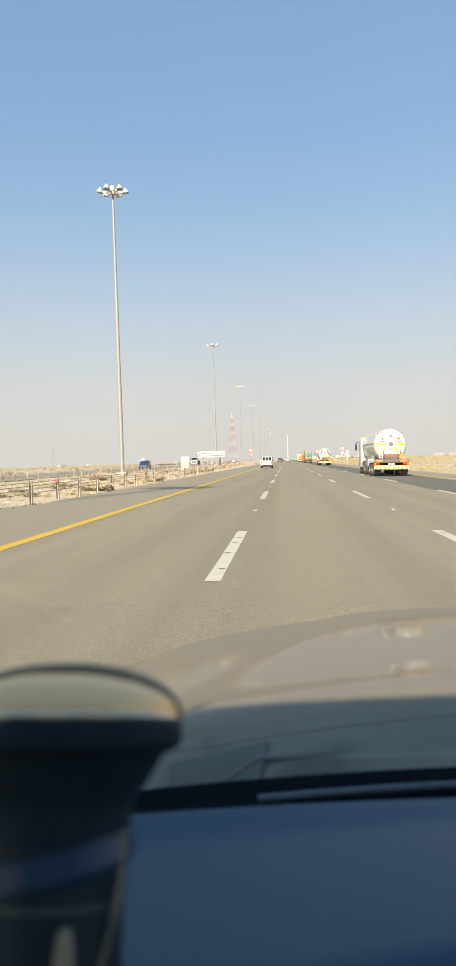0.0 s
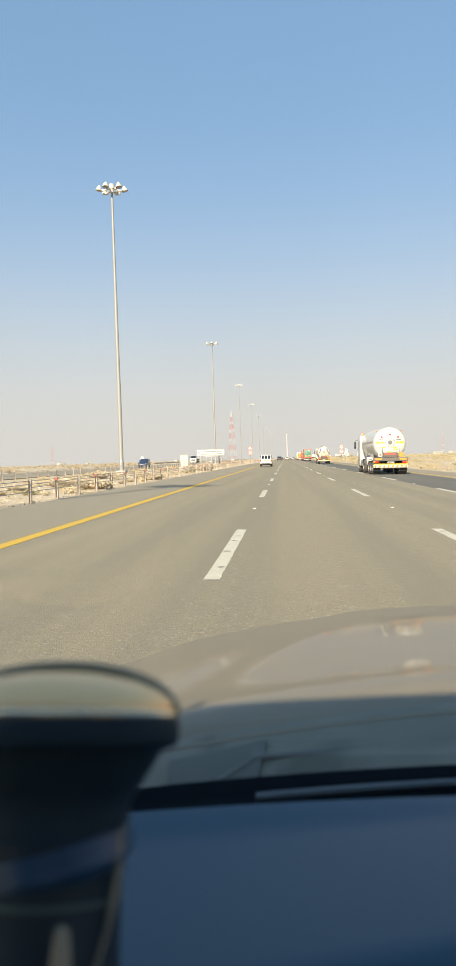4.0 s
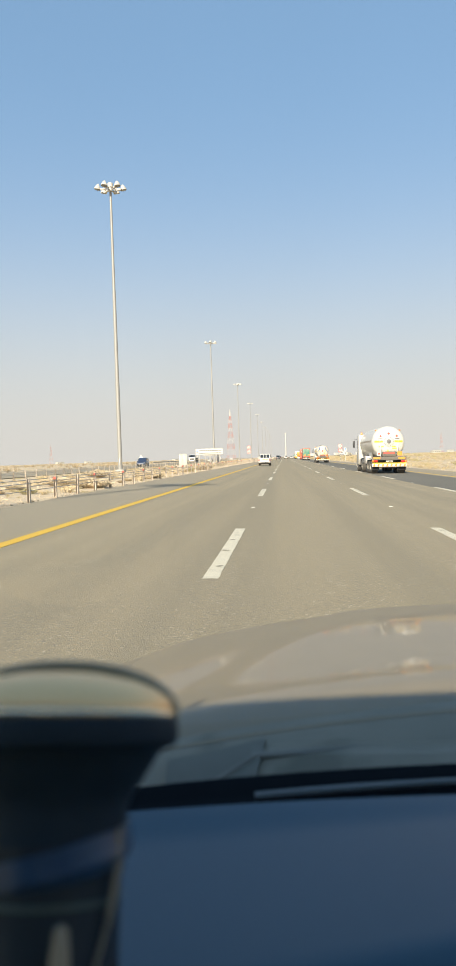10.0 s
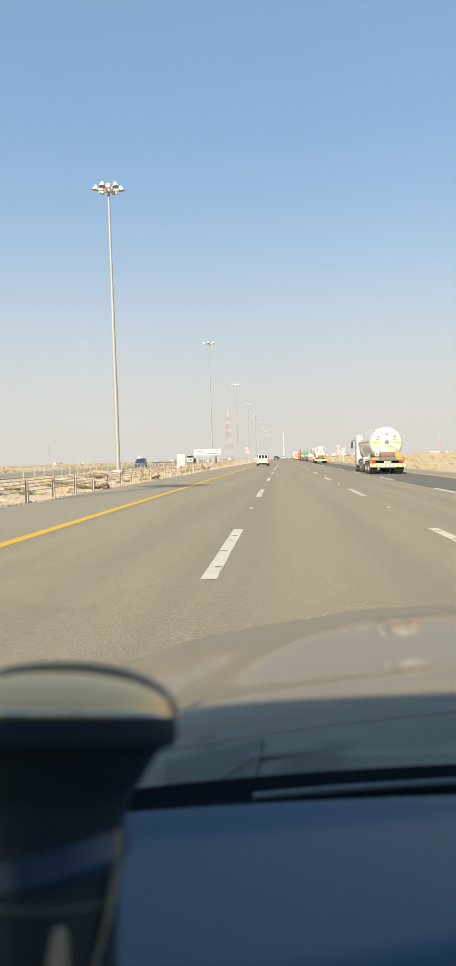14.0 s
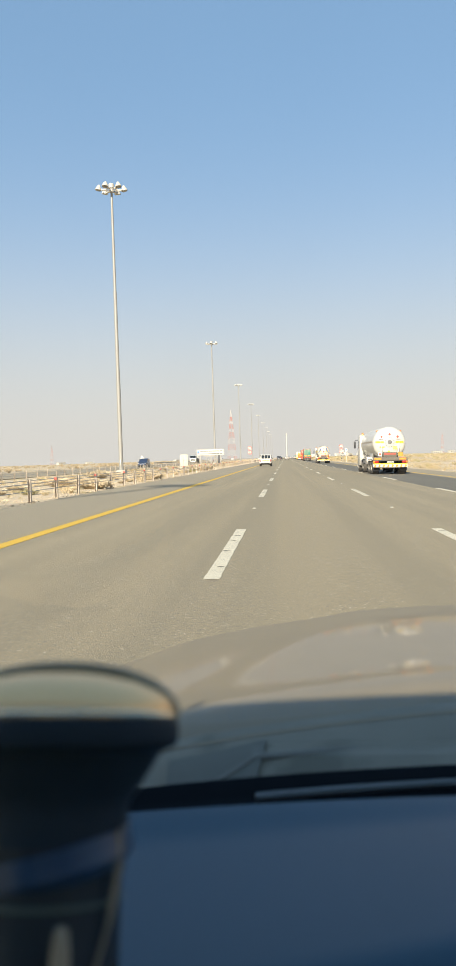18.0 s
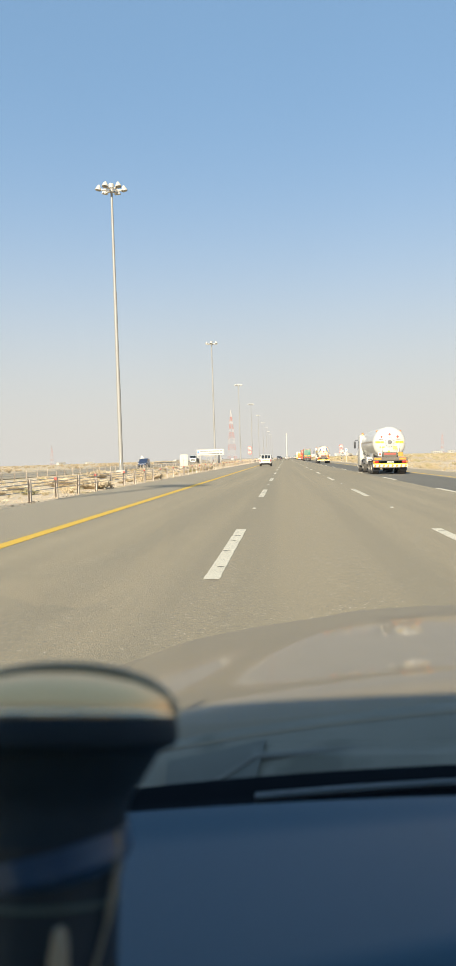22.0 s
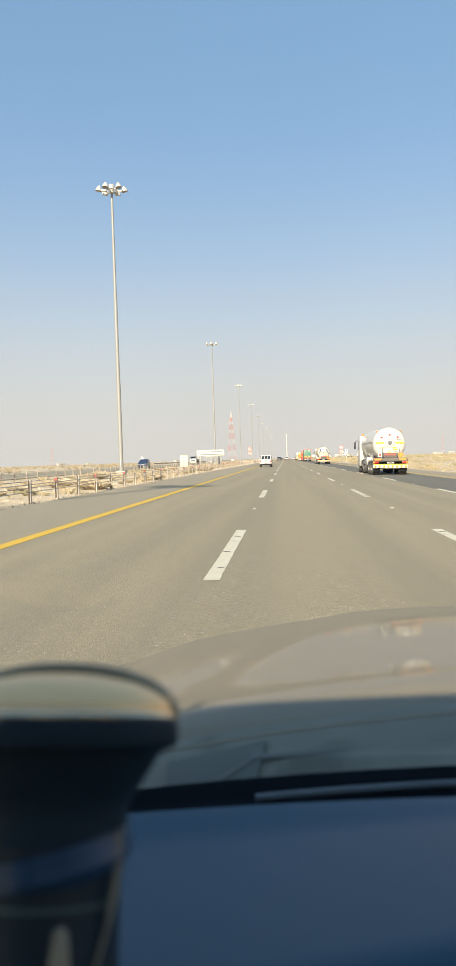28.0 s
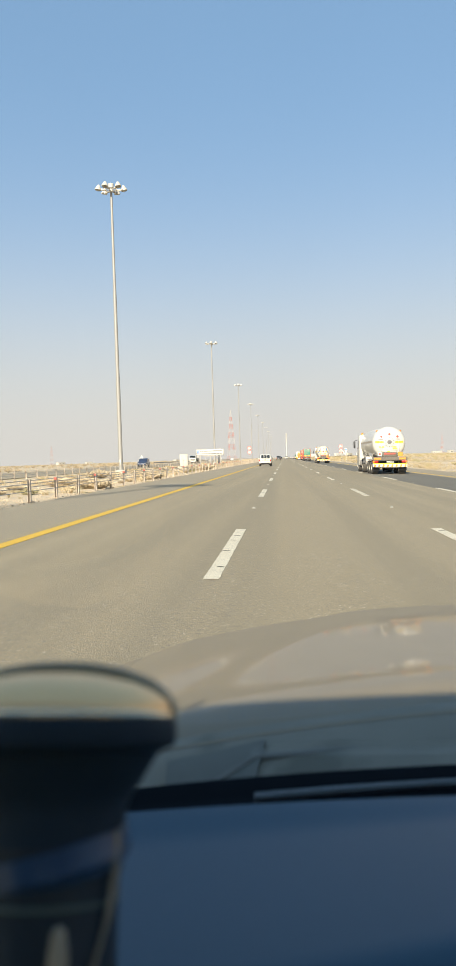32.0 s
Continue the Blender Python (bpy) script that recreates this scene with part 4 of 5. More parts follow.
def white_lorry(root):
    w, h, L, fz = 2.55, 3.0, 9.0, 1.25
    box_lorry(root, w, h, L, fz, white_paint, white_paint, cream_paint, False)
    for s in (-1, 1):
        for z, n in ((fz + 0.62, 3), (fz + 1.0, 2)):
            for k in range(n):
                part("mark", box((0.07, 0.01, 0.08), (s * 0.4 + (k - 1) * 0.12, -0.006, z), 0.003, 1), sign_black, root)
        part("warning_board", box((0.7, 0.02, 0.16), (s * 0.75, -0.008, fz + 0.14), 0.004, 1), yellow_mark, root)
    lorry_rear(root, w, fz, yellow_mark)
    part("lamp_board", bevelled(box((2.5, 0.05, 0.42), (0, -0.02, 0.9)), 0.015), yellow_mark, root, "yellow lamp board")
    tail_lights(root, 0.9, 0.9, -0.06)
    trailer_axles(root, (1.5, 2.8), 8.6)
    tractor(root, 9.5, white_paint, False, 2.9)


def green_tanker(root):
    """Rigid water tanker with an oval tank, two ladders and hoses."""
    zc, L = 2.25, 6.8
    prof = [(0, 0.0), (0.9, 0.02), (1.02, 0.10), (1.08, 0.22), (1.08, L - 0.2), (1.0, L), (0, L + 0.02)]
    tank = part("tank", lathe(prof, (0, 0.35, zc), "y", 40, 1.16, 0.94), tank_green, root)
    part("tank_lip", lathe([(1.08, 0.0), (1.12, 0.02), (1.12, 0.1), (1.08, 0.12)], (0, 0.5, zc), "y", 40, 1.16, 0.94), tank_green, tank)
    for s in (-1, 1):
        lad = bmesh.new()
        for q in (-0.14, 0.14):
            add_tube(lad, [(s * 0.55 + q, 0.28, 1.35), (s * 0.55 + q, 0.28, zc + 0.9), (s * 0.55 + q, 0.5, zc + 1.05)], 0.025, 6)
        for k in range(6):
            add_tube(lad, [(s * 0.55 - 0.14, 0.28, 1.5 + 0.27 * k), (s * 0.55 + 0.14, 0.28, 1.5 + 0.27 * k)], 0.02, 6)
        part("ladder", lad, tank_green, root)
        part("roof_lamp", lathe([(0.07, 0), (0.07, 0.12), (0, 0.14)], (s * 0.8, 0.7, zc + 0.75), "z", 10), steel, root)
        part("running_board", bevelled(box((0.42, 5.6, 0.08), (s * 1.05, 3.6, 1.3)), 0.02), steel, root)
        for y in (1.3, 2.6, 5.4):
            wheel(root, s * 0.96, y, 0.5, 0.55)
        hose = [(s * 0.2, 0.1, 1.5), (s * (-0.05 + 0.3), -0.02, 1.45), (s * 0.45, -0.03, 1.15), (s * 0.75, -0.02, 1.05), (s * 1.1, 0.05, 1.3)] if s > 0 else \
               [(-0.1, 0.1, 1.5), (-0.05, -0.05, 1.2), (-0.2, -0.06, 0.75), (-0.6, -0.06, 0.55), (-0.95, -0.04, 0.8), (-1.05, 0.05, 1.2)]
        part("hose", tube(hose, 0.055, 8), hose_mat, root, "pale ribbed hose")
        part("rail", bevelled(box((0.12, 8.6, 0.28), (s * 0.45, 4.4, 1.02)), 0.015), chassis_mat, root)
    part("hatch", lathe([(0.28, 0), (0.28, 0.12), (0.2, 0.16), (0, 0.16)], (0, 1.1, zc + 0.98), "z", 16), tank_green, root)
    part("hatch", lathe([(0.28, 0), (0.28, 0.12), (0.2, 0.16), (0, 0.16)], (0, 4.6, zc + 0.98), "z", 16), tank_green, root)
    part("marking_tape", box((0.9, 0.02, 0.1), (0, 0.34, zc - 0.25), 0.004, 1), yellow_mark, root)
    part("label_plate", box((0.14, 0.02, 0.18), (0.1, 0.34, zc - 0.05), 0.004, 1), sign_white, root)
    part("rear_frame", bevelled(box((2.4, 0.14, 0.3), (0, 0.1, 1.02)), 0.02), steel, root)
    part("bumper", bevelled(box((2.4, 0.1, 0.18), (0, 0.04, 0.72)), 0.02), sign_white, root)
    part("marking_tape", box((2.2, 0.012, 0.07), (0, 0.022, 1.1)), yellow_mark, root)
    tail_lights(root, 0.74, 0.95, -0.02)
    plate_bars(root, (0.1, -0.02, 0.74))
    side = [(7.5, 0.9), (7.5, 3.0), (8.6, 3.05), (9.2, 2.0), (9.3, 0.6), (7.7, 0.6)]
    cab = part("cab", bevelled(prism(side, -1.22, 1.22, "x"), 0.06), cab_red, root, "red cab")
    for s in (-1, 1):
        part("side_window", prism([(7.95, 1.9), (7.98, 2.6), (8.55, 2.6), (8.95, 1.9)], s * 1.2, s * 1.226, "x"), glass_dark, cab)
        part("mirror", bevelled(box((0.14, 0.2, 0.5), (s * 1.45, 8.9, 2.2)), 0.04), black_trim, root)
        wheel(root, s * 1.05, 8.4, 0.5, 0.32)
    part("roof_board", bevelled(box((2.2, 0.5, 0.3), (0, 8.0, 3.15)), 0.05), cab_red, root)


def light_car(root, kind, paint):
    """Pickup, SUV or saloon with its rear at y = 0."""
    w = 1.82
    if kind == "pickup":
        body = [(0, 0.45), (0, 1.05), (1.75, 1.08), (3.35, 1.08), (4.9, 1.02), (5.15, 0.75), (5.15, 0.42)]
        top = [(1.75, 1.08), (1.85, 1.72), (2.05, 1.78), (3.0, 1.76), (3.75, 1.08)]
        rears = ((1.764, 1.17), (1.8415, 1.67))
    elif kind == "suv":
        body = [(0, 0.45), (-0.02, 1.0), (0.15, 1.08), (3.5, 1.1), (4.6, 1.02), (4.8, 0.72), (4.8, 0.4)]
        top = [(0.12, 1.08), (0.35, 1.72), (0.6, 1.82), (2.4, 1.82), (2.8, 1.74), (3.55, 1.1)]
        rears = ((0.156, 1.18), (0.336, 1.68))
    else:
        body = [(0, 0.42), (-0.02, 0.9), (0.9, 1.0), (3.4, 0.95), (4.5, 0.82), (4.65, 0.5), (4.65, 0.36)]
        top = [(0.75, 0.98), (1.35, 1.40), (2.4, 1.44), (3.35, 0.95)]
        rears = ((0.864, 1.06), (1.25, 1.33))
    b = part("body", bevelled(prism(body, -w / 2, w / 2, "x"), 0.07), paint, root)
    cabin = prism(top, -w / 2 + 0.06, w / 2 - 0.06, "x")
    for v in cabin.verts:
        v.co.x *= 1 - 0.14 * max(0, (v.co.z - 1.05) / 0.75)
    part("cabin", bevelled(cabin, 0.05), paint, b)
    (ya, za), (yb, zb) = rears
    part("rear_window", prism([(ya - 0.012, za), (yb - 0.012, zb), (yb + 0.03, zb), (ya + 0.03, za)], -w * 0.36, w * 0.36, "x"), glass_dark, b)
    mid = [top[0], top[1], top[-2], top[-1]]
    for s in (-1, 1):
        cy = sum(p[0] for p in mid) / 4
        z_lo, z_hi = max(za, 1.1), zb
        part("side_window", prism([(mid[0][0] + 0.28, z_lo), (mid[1][0] + 0.22, z_hi), (mid[2][0] - 0.05, z_hi), (mid[3][0] - 0.3, z_lo)], s * (w / 2 - 0.14), s * (w / 2 - 0.045), "x"), glass_dark, b)
        part("mirror", bevelled(box((0.2, 0.12, 0.15), (s * (w / 2 + 0.1), mid[3][0] - 0.35, 1.15)), 0.03), paint, root)
        part("tail_light", bevelled(box((0.14, 0.06, 0.26), (s * (w / 2 - 0.1), 0.0, 0.88)), 0.02), tail_red, root)
        part("headlight", bevelled(box((0.3, 0.1, 0.16), (s * (w / 2 - 0.2), body[-2][0] - 0.05, 0.78)), 0.03), lamp_glass, root)
        for y in (body[-1][0] * 0.2, body[-1][0] * 0.79):
            wheel(root, s * (w / 2 - 0.11), y, 0.37 if kind != "saloon" else 0.32, 0.23)
    part("bumper", bevelled(box((w - 0.06, 0.14, 0.2), (0, -0.05, 0.52)), 0.03), black_trim if kind != "pickup" else steel, root)
    plate_bars(root, (0, -0.10 if kind != "pickup" else -0.13, 0.78 if kind != "pickup" else 0.55), 0.42, 0.1)
    if kind == "pickup":
        gate = part("tailgate", bevelled(box((1.46, 0.05, 0.5), (0, -0.02, 0.83)), 0.02), paint, root)
        for x, wd in ((-0.36, 0.22), (-0.06, 0.30), (0.30, 0.34)):
            part("gate_stripe", box((wd, 0.012, 0.07), (x, -0.05, 0.90)), yellow_mark, gate)
        part("gate_handle", bevelled(box((0.24, 0.02, 0.07), (0, -0.055, 1.0)), 0.008), black_trim, gate)
        for s in (-1, 1):
            part("gate_gap", box((0.035, 0.03, 0.52), (s * 0.755, -0.012, 0.82)), black_trim, root)
            part("window_pillar", prism([(ya - 0.03, za - 0.02), (yb - 0.03, zb + 0.02), (yb, zb + 0.02), (ya, za - 0.02)], s * 0.22 - 0.03, s * 0.22 + 0.03, "x"), paint, b)
            part("mud_flap", box((0.26, 0.02, 0.3), (s * 0.72, 0.5, 0.34)), rubber, root)
        part("underbody", bevelled(box((1.3, 4.2, 0.2), (0, 2.4, 0.36)), 0.03), chassis_mat, root)
        part("step_bar", bevelled(box((1.2, 0.12, 0.12), (0, -0.16, 0.46)), 0.02), black_trim, root)


def park(name, maker, x, y, label, category, group="", back=False, args=()):
    """Put a vehicle on the road at x with its rear (or nose, if it comes the other way) at y."""
    root = thing(name, Matrix.Identity(4), label, category, group)
    maker(root, *args)
    z = road_z(x) if x > -20 else 0.17
    lean = math.degrees(math.atan(-FALL)) if x > -20 else 0
    root.matrix_world = pose(x, y, z, 0, lean, 180 if back else 0)
    return root


SLOW = 7.7
park("tanker_lorry", gas_tanker, SLOW - 0.05, 58, "white gas tanker lorry with yellow tape and orange boards", "tanker truck", "lorries in the slow lane", args=(white_paint, False))
park("tanker_lorry", gas_tanker, SLOW, 158, "cream gas tanker lorry with blue swirl stripes", "tanker truck", "lorries in the slow lane", args=(cream_paint, True))
park("curtain_lorry", green_lorry, SLOW, 272, "lorry with green tarpaulin sides and green rear doors", "truck", "lorries in the slow lane")
park("curtain_lorry", red_lorry, SLOW + 0.1, 322, "lorry with grey tarpaulin sides and bright red rear doors", "truck", "lorries in the slow lane")
park("tipper_lorry", tipper_lorry, SLOW, 384, "orange ribbed tipper lorry with a white rubber apron", "truck", "lorries in the slow lane")
park("box_lorry", white_lorry, SLOW, 446, "white box lorry with a yellow rear lamp board", "truck", "lorries in the slow lane")
park("water_tanker", green_tanker, SLOW, 505, "sea green water tanker with red cab and pale hoses", "tanker truck", "lorries in the slow lane")
park("pickup", light_car, -2.95, 117, "white double-cab pickup driving in the fast lane", "pickup truck", args=("pickup", white_paint))
for x, y, kd, pt, word in ((-2.6, 330, "suv", radar_grey, "dark grey"), (0.9, 420, "suv", white_paint, "white"), (-2.7, 520, "saloon", glass_dark, "black"), (4.4, 470, "saloon", white_paint, "white"), (0.8, 640, "suv", steel, "silver")):
    park("car", light_car, x, y, f"{word} {kd} far ahead on the motorway", "car", "cars far ahead", args=(kd, pt))
park("car", light_car, -29.2, 163, "dark blue SUV on the opposite carriageway", "car", "oncoming cars", True, ("suv", navy_paint))
park("car", light_car, -28.0, 340, "white SUV on the opposite carriageway", "car", "oncoming cars", True, ("suv", white_paint))
park("car", light_car, -31.0, 330, "silver saloon on the opposite carriageway", "car", "oncoming cars", True, ("saloon", steel))
park("car", light_car, -28.0, 420, "white saloon on the opposite carriageway", "car", "oncoming cars", True, ("saloon", white_paint))


def flat_lorry(root):
    """Flatbed lorry with stake posts."""
    part("bed", bevelled(box((2.5, 8.0, 0.25), (0, 4.0, 1.3)), 0.02), chassis_mat, root)
    part("bed_side", box((2.5, 8.0, 0.35), (0, 4.0, 1.6), 0.02), chassis_mat, root)
    for s in (-1, 1):
        for k in range(5):
            part("stake", box((0.08, 0.08, 1.2), (s * 1.18, 0.4 + 1.7 * k, 2.0), 0.01), rust_post, root)
    trailer_axles(root, (1.2, 2.5), 7.8)
    tractor(root, 8.9, white_paint, False, 3.0)


park("flatbed_lorry", flat_lorry, -36.5, 320, "white-cabbed flatbed lorry with stake posts, oncoming", "truck", "oncoming lorries", True)


# ---- roadside things ----
def street_board(m):
    root = thing("street_sign", m, "wide white street name board with black lettering bars on three legs", "road sign")
    w, h, z = 6.4, 1.45, 2.85
    part("panel", bevelled(box((w, 0.06, h), (0, 0, z)), 0.02), sign_white, root)
    for a, b in (((w - 0.1, 0.05), (0, z + h / 2 - 0.06)), ((w - 0.1, 0.05), (0, z - h / 2 + 0.06)), ((0.05, h - 0.1), (-w / 2 + 0.06, z)), ((0.05, h - 0.1), (w / 2 - 0.06, z))):
        part("border", box((a[0], 0.012, a[1]), (b[0], -0.034, b[1]), 0.003, 1), sign_black, root)
    for x in (-2.3, 0.15, 2.35):
        part("leg", bevelled(box((0.28, 0.2, z + h / 2 + 0.2), (x, 0.14, (z + h / 2) / 2 - 0.2)), 0.02), mast_grey, root)
    part("badge", bevelled(box((0.42, 0.016, 0.62), (-2.75, -0.034, z)), 0.02), sign_blue, root, "blue road badge")
    part("badge_bar", box((0.3, 0.012, 0.16), (-2.75, -0.046, z - 0.12)), orange_mark, root)
    rnd = random.Random(4)
    x = -2.3
    while x < 2.75:  # upper line: unreadable here, kept as bars
        lw = rnd.uniform(0.25, 0.7)
        part("text_bar", box((lw, 0.01, 0.2), (x + lw / 2, -0.036, z + 0.27), 0.003, 1), sign_black, root)
        x += lw + 0.14
    x = -2.3
    while x < 2.8:
        lw = rnd.uniform(0.2, 0.6)
        part("text_bar", box((lw, 0.01, 0.16), (x + lw / 2, -0.036, z - 0.32), 0.003, 1), sign_black, root)
        x += lw + 0.12
    return root


def sign_from_behind(m):
    root = thing("direction_sign", m, "bare aluminium back of a road sign on three posts", "road sign")
    part("panel", bevelled(box((4.3, 0.05, 1.1), (0, 0, 2.75)), 0.02), sign_back, root)
    for z in (2.4, 2.75, 3.1):
        part("stiffener", box((4.2, 0.05, 0.06), (0, -0.05, z), 0.01), sign_back, root)
    for x in (-1.6, 0, 1.6):
        part("post", bevelled(box((0.26, 0.18, 3.6), (x, -0.16, 1.6)), 0.02), mast_grey, root)
    return root


def speed_sign(m):
    root = thing("speed_sign", m, "two round red-bordered speed limit signs on a striped post", "road sign", "speed signs")
    post = part("post", lathe([(0.055, -0.3), (0.055, 4.5), (0, 4.52)], seg=12), sign_white, root)
    for k in range(6):
        part("stripe", lathe([(0.057, 0), (0.058, 0.01), (0.058, 0.22), (0.057, 0.23)], (0, 0, 0.2 + 0.45 * k), seg=12), sign_black, post)
    for z, word in ((3.95, "140"), (2.8, "80")):
        d = part("disc", lathe([(0.54, 0.02), (0.54, -0.015), (0, -0.016)], (0, -0.075, z), "y", 32), sign_white, root)
        part("border", lathe([(0.54, 0.0), (0.545, -0.012), (0.45, -0.012), (0.45, 0.0)], (0, -0.084, z), "y", 32), sign_red, d, "red border")
        lettering("number", word, 0.46, Matrix.Translation((0, -0.1, z + 0.13)) @ UPRIGHT, sign_black, d)
        part("vehicle_mark", bevelled(box((0.5, 0.01, 0.12), (0, -0.098, z - 0.24)), 0.004, 1), sign_black, d, "black vehicle pictogram bar")
    return root


def marker_sign(m):
    root = thing("distance_sign", m, "white and blue distance marker on a slim post", "road sign")
    part("post", lathe([(0.045, -0.3), (0.045, 3.3), (0, 3.31)], seg=10), sign_white, root)
    part("panel", bevelled(box((0.62, 0.03, 0.75), (0, -0.06, 3.0)), 0.01), sign_white, root)
    part("badge", lathe([(0.2, 0), (0.19, -0.01), (0, -0.011)], (0, -0.077, 3.05), "y", 20), sign_blue, root)
    part("panel", bevelled(box((0.5, 0.03, 1.0), (0, -0.06, 2.08)), 0.01), sign_white, root)
    for k in range(4):
        part("text_bar", box((0.22, 0.01, 0.1), (0, -0.078, 1.75 + 0.2 * k)), sign_black, root)
    return root


def triangle_sign(m):
    root = thing("warning_sign", m, "small triangular warning sign on a post", "road sign", "warning signs")
    part("post", lathe([(0.045, -0.3), (0.045, 2.6), (0, 2.61)], seg=10), steel, root)
    part("triangle", bevelled(prism([(-0.75, 1.9), (0.75, 1.9), (0, 3.2)], -0.09, -0.06, "y"), 0.008, 1), sign_white, root)
    part("inner", prism([(-0.28, 2.12), (0.28, 2.12), (0, 2.65)], -0.1, -0.085, "y"), sign_black, root)
    return root


def cabinet(m, w, h, label):
    root = thing("utility_cabinet", m, label, "utility cabinet", "utility cabinets")
    part("plinth", bevelled(box((w + 0.2, 1.0, 0.4), (0, 0, 0)), 0.02), concrete, root)
    part("body", bevelled(box((w, 0.85, h), (0, 0, 0.2 + h / 2)), 0.03), cabinet_white, root)
    part("roof", bevelled(box((w + 0.12, 1.0, 0.08), (0, 0, 0.24 + h)), 0.02), cabinet_white, root)
    for s in (-1, 1):
        d = part("door", bevelled(box((w / 2 - 0.06, 0.03, h - 0.16), (s * w / 4, -0.435, 0.2 + h / 2)), 0.01), cabinet_white, root)
        part("vent", box((w * 0.22, 0.02, 0.16), (s * w / 4, -0.452, h - 0.05), 0.004, 1), steel, d)
        part("handle", box((0.03, 0.05, 0.16), (s * 0.08, -0.46, 0.2 + h / 2), 0.008, 1), black_trim, d)
    return root


def radar_pillar(m):
    root = thing("radar_pillar", m, "dark grey upright speed radar pillar on a concrete foot", "speed camera")
    part("foot", bevelled(box((0.9, 0.8, 0.35), (0, 0, 0.05)), 0.03), concrete, root)
    part("housing", bevelled(box((0.46, 0.5, 2.95), (0, 0, 1.65)), 0.04), radar_grey, root)
    part("lens_window", box((0.34, 0.03, 0.16), (0, -0.255, 2.45), 0.01), sign_white, root)
    part("lens", lathe([(0.07, 0), (0.06, -0.03), (0, -0.03)], (0, -0.25, 1.7), "y", 14), sign_white, root)
    part("cap", bevelled(box((0.5, 0.54, 0.08), (0, 0, 3.15)), 0.02), radar_grey, root)
    return root


def lattice_tower(m, h=51.0, base=7.5):
    """Four tapering legs with crossed braces, in red and white bands; each band is a part."""
    root = thing("lattice_tower", m, "red and white banded steel lattice tower, colours paled for haze", "lattice tower", "lattice towers")
    cuts = [0, 0.08, 0.20, 0.31, 0.43, 0.55, 0.62, 0.72, 0.78, 0.86, 1.0]

    def half(t):
        return base / 2 * (1 - t) ** 0.85 if t < 0.86 else base / 2 * (0.14 ** 0.85) * (1 - t) / 0.14 + 0.04

    for k, (a, b) in enumerate(zip(cuts, cuts[1:])):
        bm = bmesh.new()
        n = 2 if b - a > 0.09 else 1
        for j in range(n):
            ta, tb = a + (b - a) * j / n, a + (b - a) * (j + 1) / n
            ra, rb, za, zb = half(ta), half(tb), h * ta, h * tb
            ca = [(sx * ra, sy * ra, za) for sx, sy in ((-1, -1), (1, -1), (1, 1), (-1, 1))]
            cb = [(sx * rb, sy * rb, zb) for sx, sy in ((-1, -1), (1, -1), (1, 1), (-1, 1))]
            for i in range(4):
                add_tube(bm, [ca[i], cb[i]], 0.14, 4)
                add_tube(bm, [ca[i], cb[(i + 1) % 4]], 0.042, 3)
                add_tube(bm, [ca[(i + 1) % 4], cb[i]], 0.042, 3)
                add_tube(bm, [cb[i], cb[(i + 1) % 4]], 0.042, 3)
        part("band", bm, tower_red_hazed if k % 2 == 0 else tower_white_hazed, root, "red band" if k % 2 == 0 else "white band", smooth=False)
    return root


def on_ground(x, y, turn=0.0, sink=0.0):
    return pose(x, y, ground_z(x, y) - sink, 0, 0, turn)


street_board(on_ground(-17.0, 178, -4))
sign_from_behind(on_ground(-23.6, 250))
first_speed = speed_sign(on_ground(-9.6, 215, 2))
copy_thing(first_speed, on_ground(14.6, 205, -3))
marker_sign(on_ground(15.2, 196))
first_triangle = triangle_sign(on_ground(-43.5, 236, 180))
copy_thing(first_triangle, on_ground(16.5, 225))
cabinet(on_ground(-16.6, 128, 8), 1.3, 1.9, "white roadside utility cabinet on a concrete plinth")
cabinet(on_ground(19.5, 150, -12), 1.15, 0.95, "low white utility cabinet in dry scrub")
radar_pillar(on_ground(-15.6, 185))
tower_1 = lattice_tower(on_ground(-54, 800, 20))
copy_thing(tower_1, on_ground(-590, 1950, 0))
copy_thing(tower_1, on_ground(385, 1950, 10))
mono = thing("tall_mast", pose(4.5, 1765, 0), "slim tall mast far off beyond the road", "mast")
part("shaft", lathe([(1.3, -0.5), (1.1, 20), (0.9, 54), (0, 54.2)], seg=10), lamp_white, mono)
part("head", lathe([(0.9, 51.6), (1.9, 52), (1.9, 54), (0.9, 54.4)], seg=10), lamp_white, mono)


def far_lorry(root, paint):
    part("body", bevelled(box((2.6, 9.0, 3.0), (0, 4.5, 2.4)), 0.05), paint, root)
    part("cab", bevelled(box((2.5, 2.2, 2.4), (0, 10.4, 1.9)), 0.15), white_paint, root)
    part("chassis", box((1.2, 11, 0.4), (0, 5.8, 0.8)), chassis_mat, root)
    for s in (-1, 1):
        for y in (1.5, 3.0, 10.2):
            wheel(root, s * 1.0, y, 0.5, 0.5)


for k, (x, y, pt, word) in enumerate(((30, 900, white_paint, "white"), (44, 930, red_door, "red"), (60, 940, white_paint, "white"), (75, 950, cream_paint, "cream"), (88, 960, white_paint, "white"), (102, 955, white_paint, "white"))):
    root = thing("parked_lorry", Matrix.Identity(4), f"{word} lorry parked far off beside the desert road", "truck", "lorries parked far off")
    far_lorry(root, pt)
    root.matrix_world = on_ground(x, y, -62 + 9 * k, 0.02)


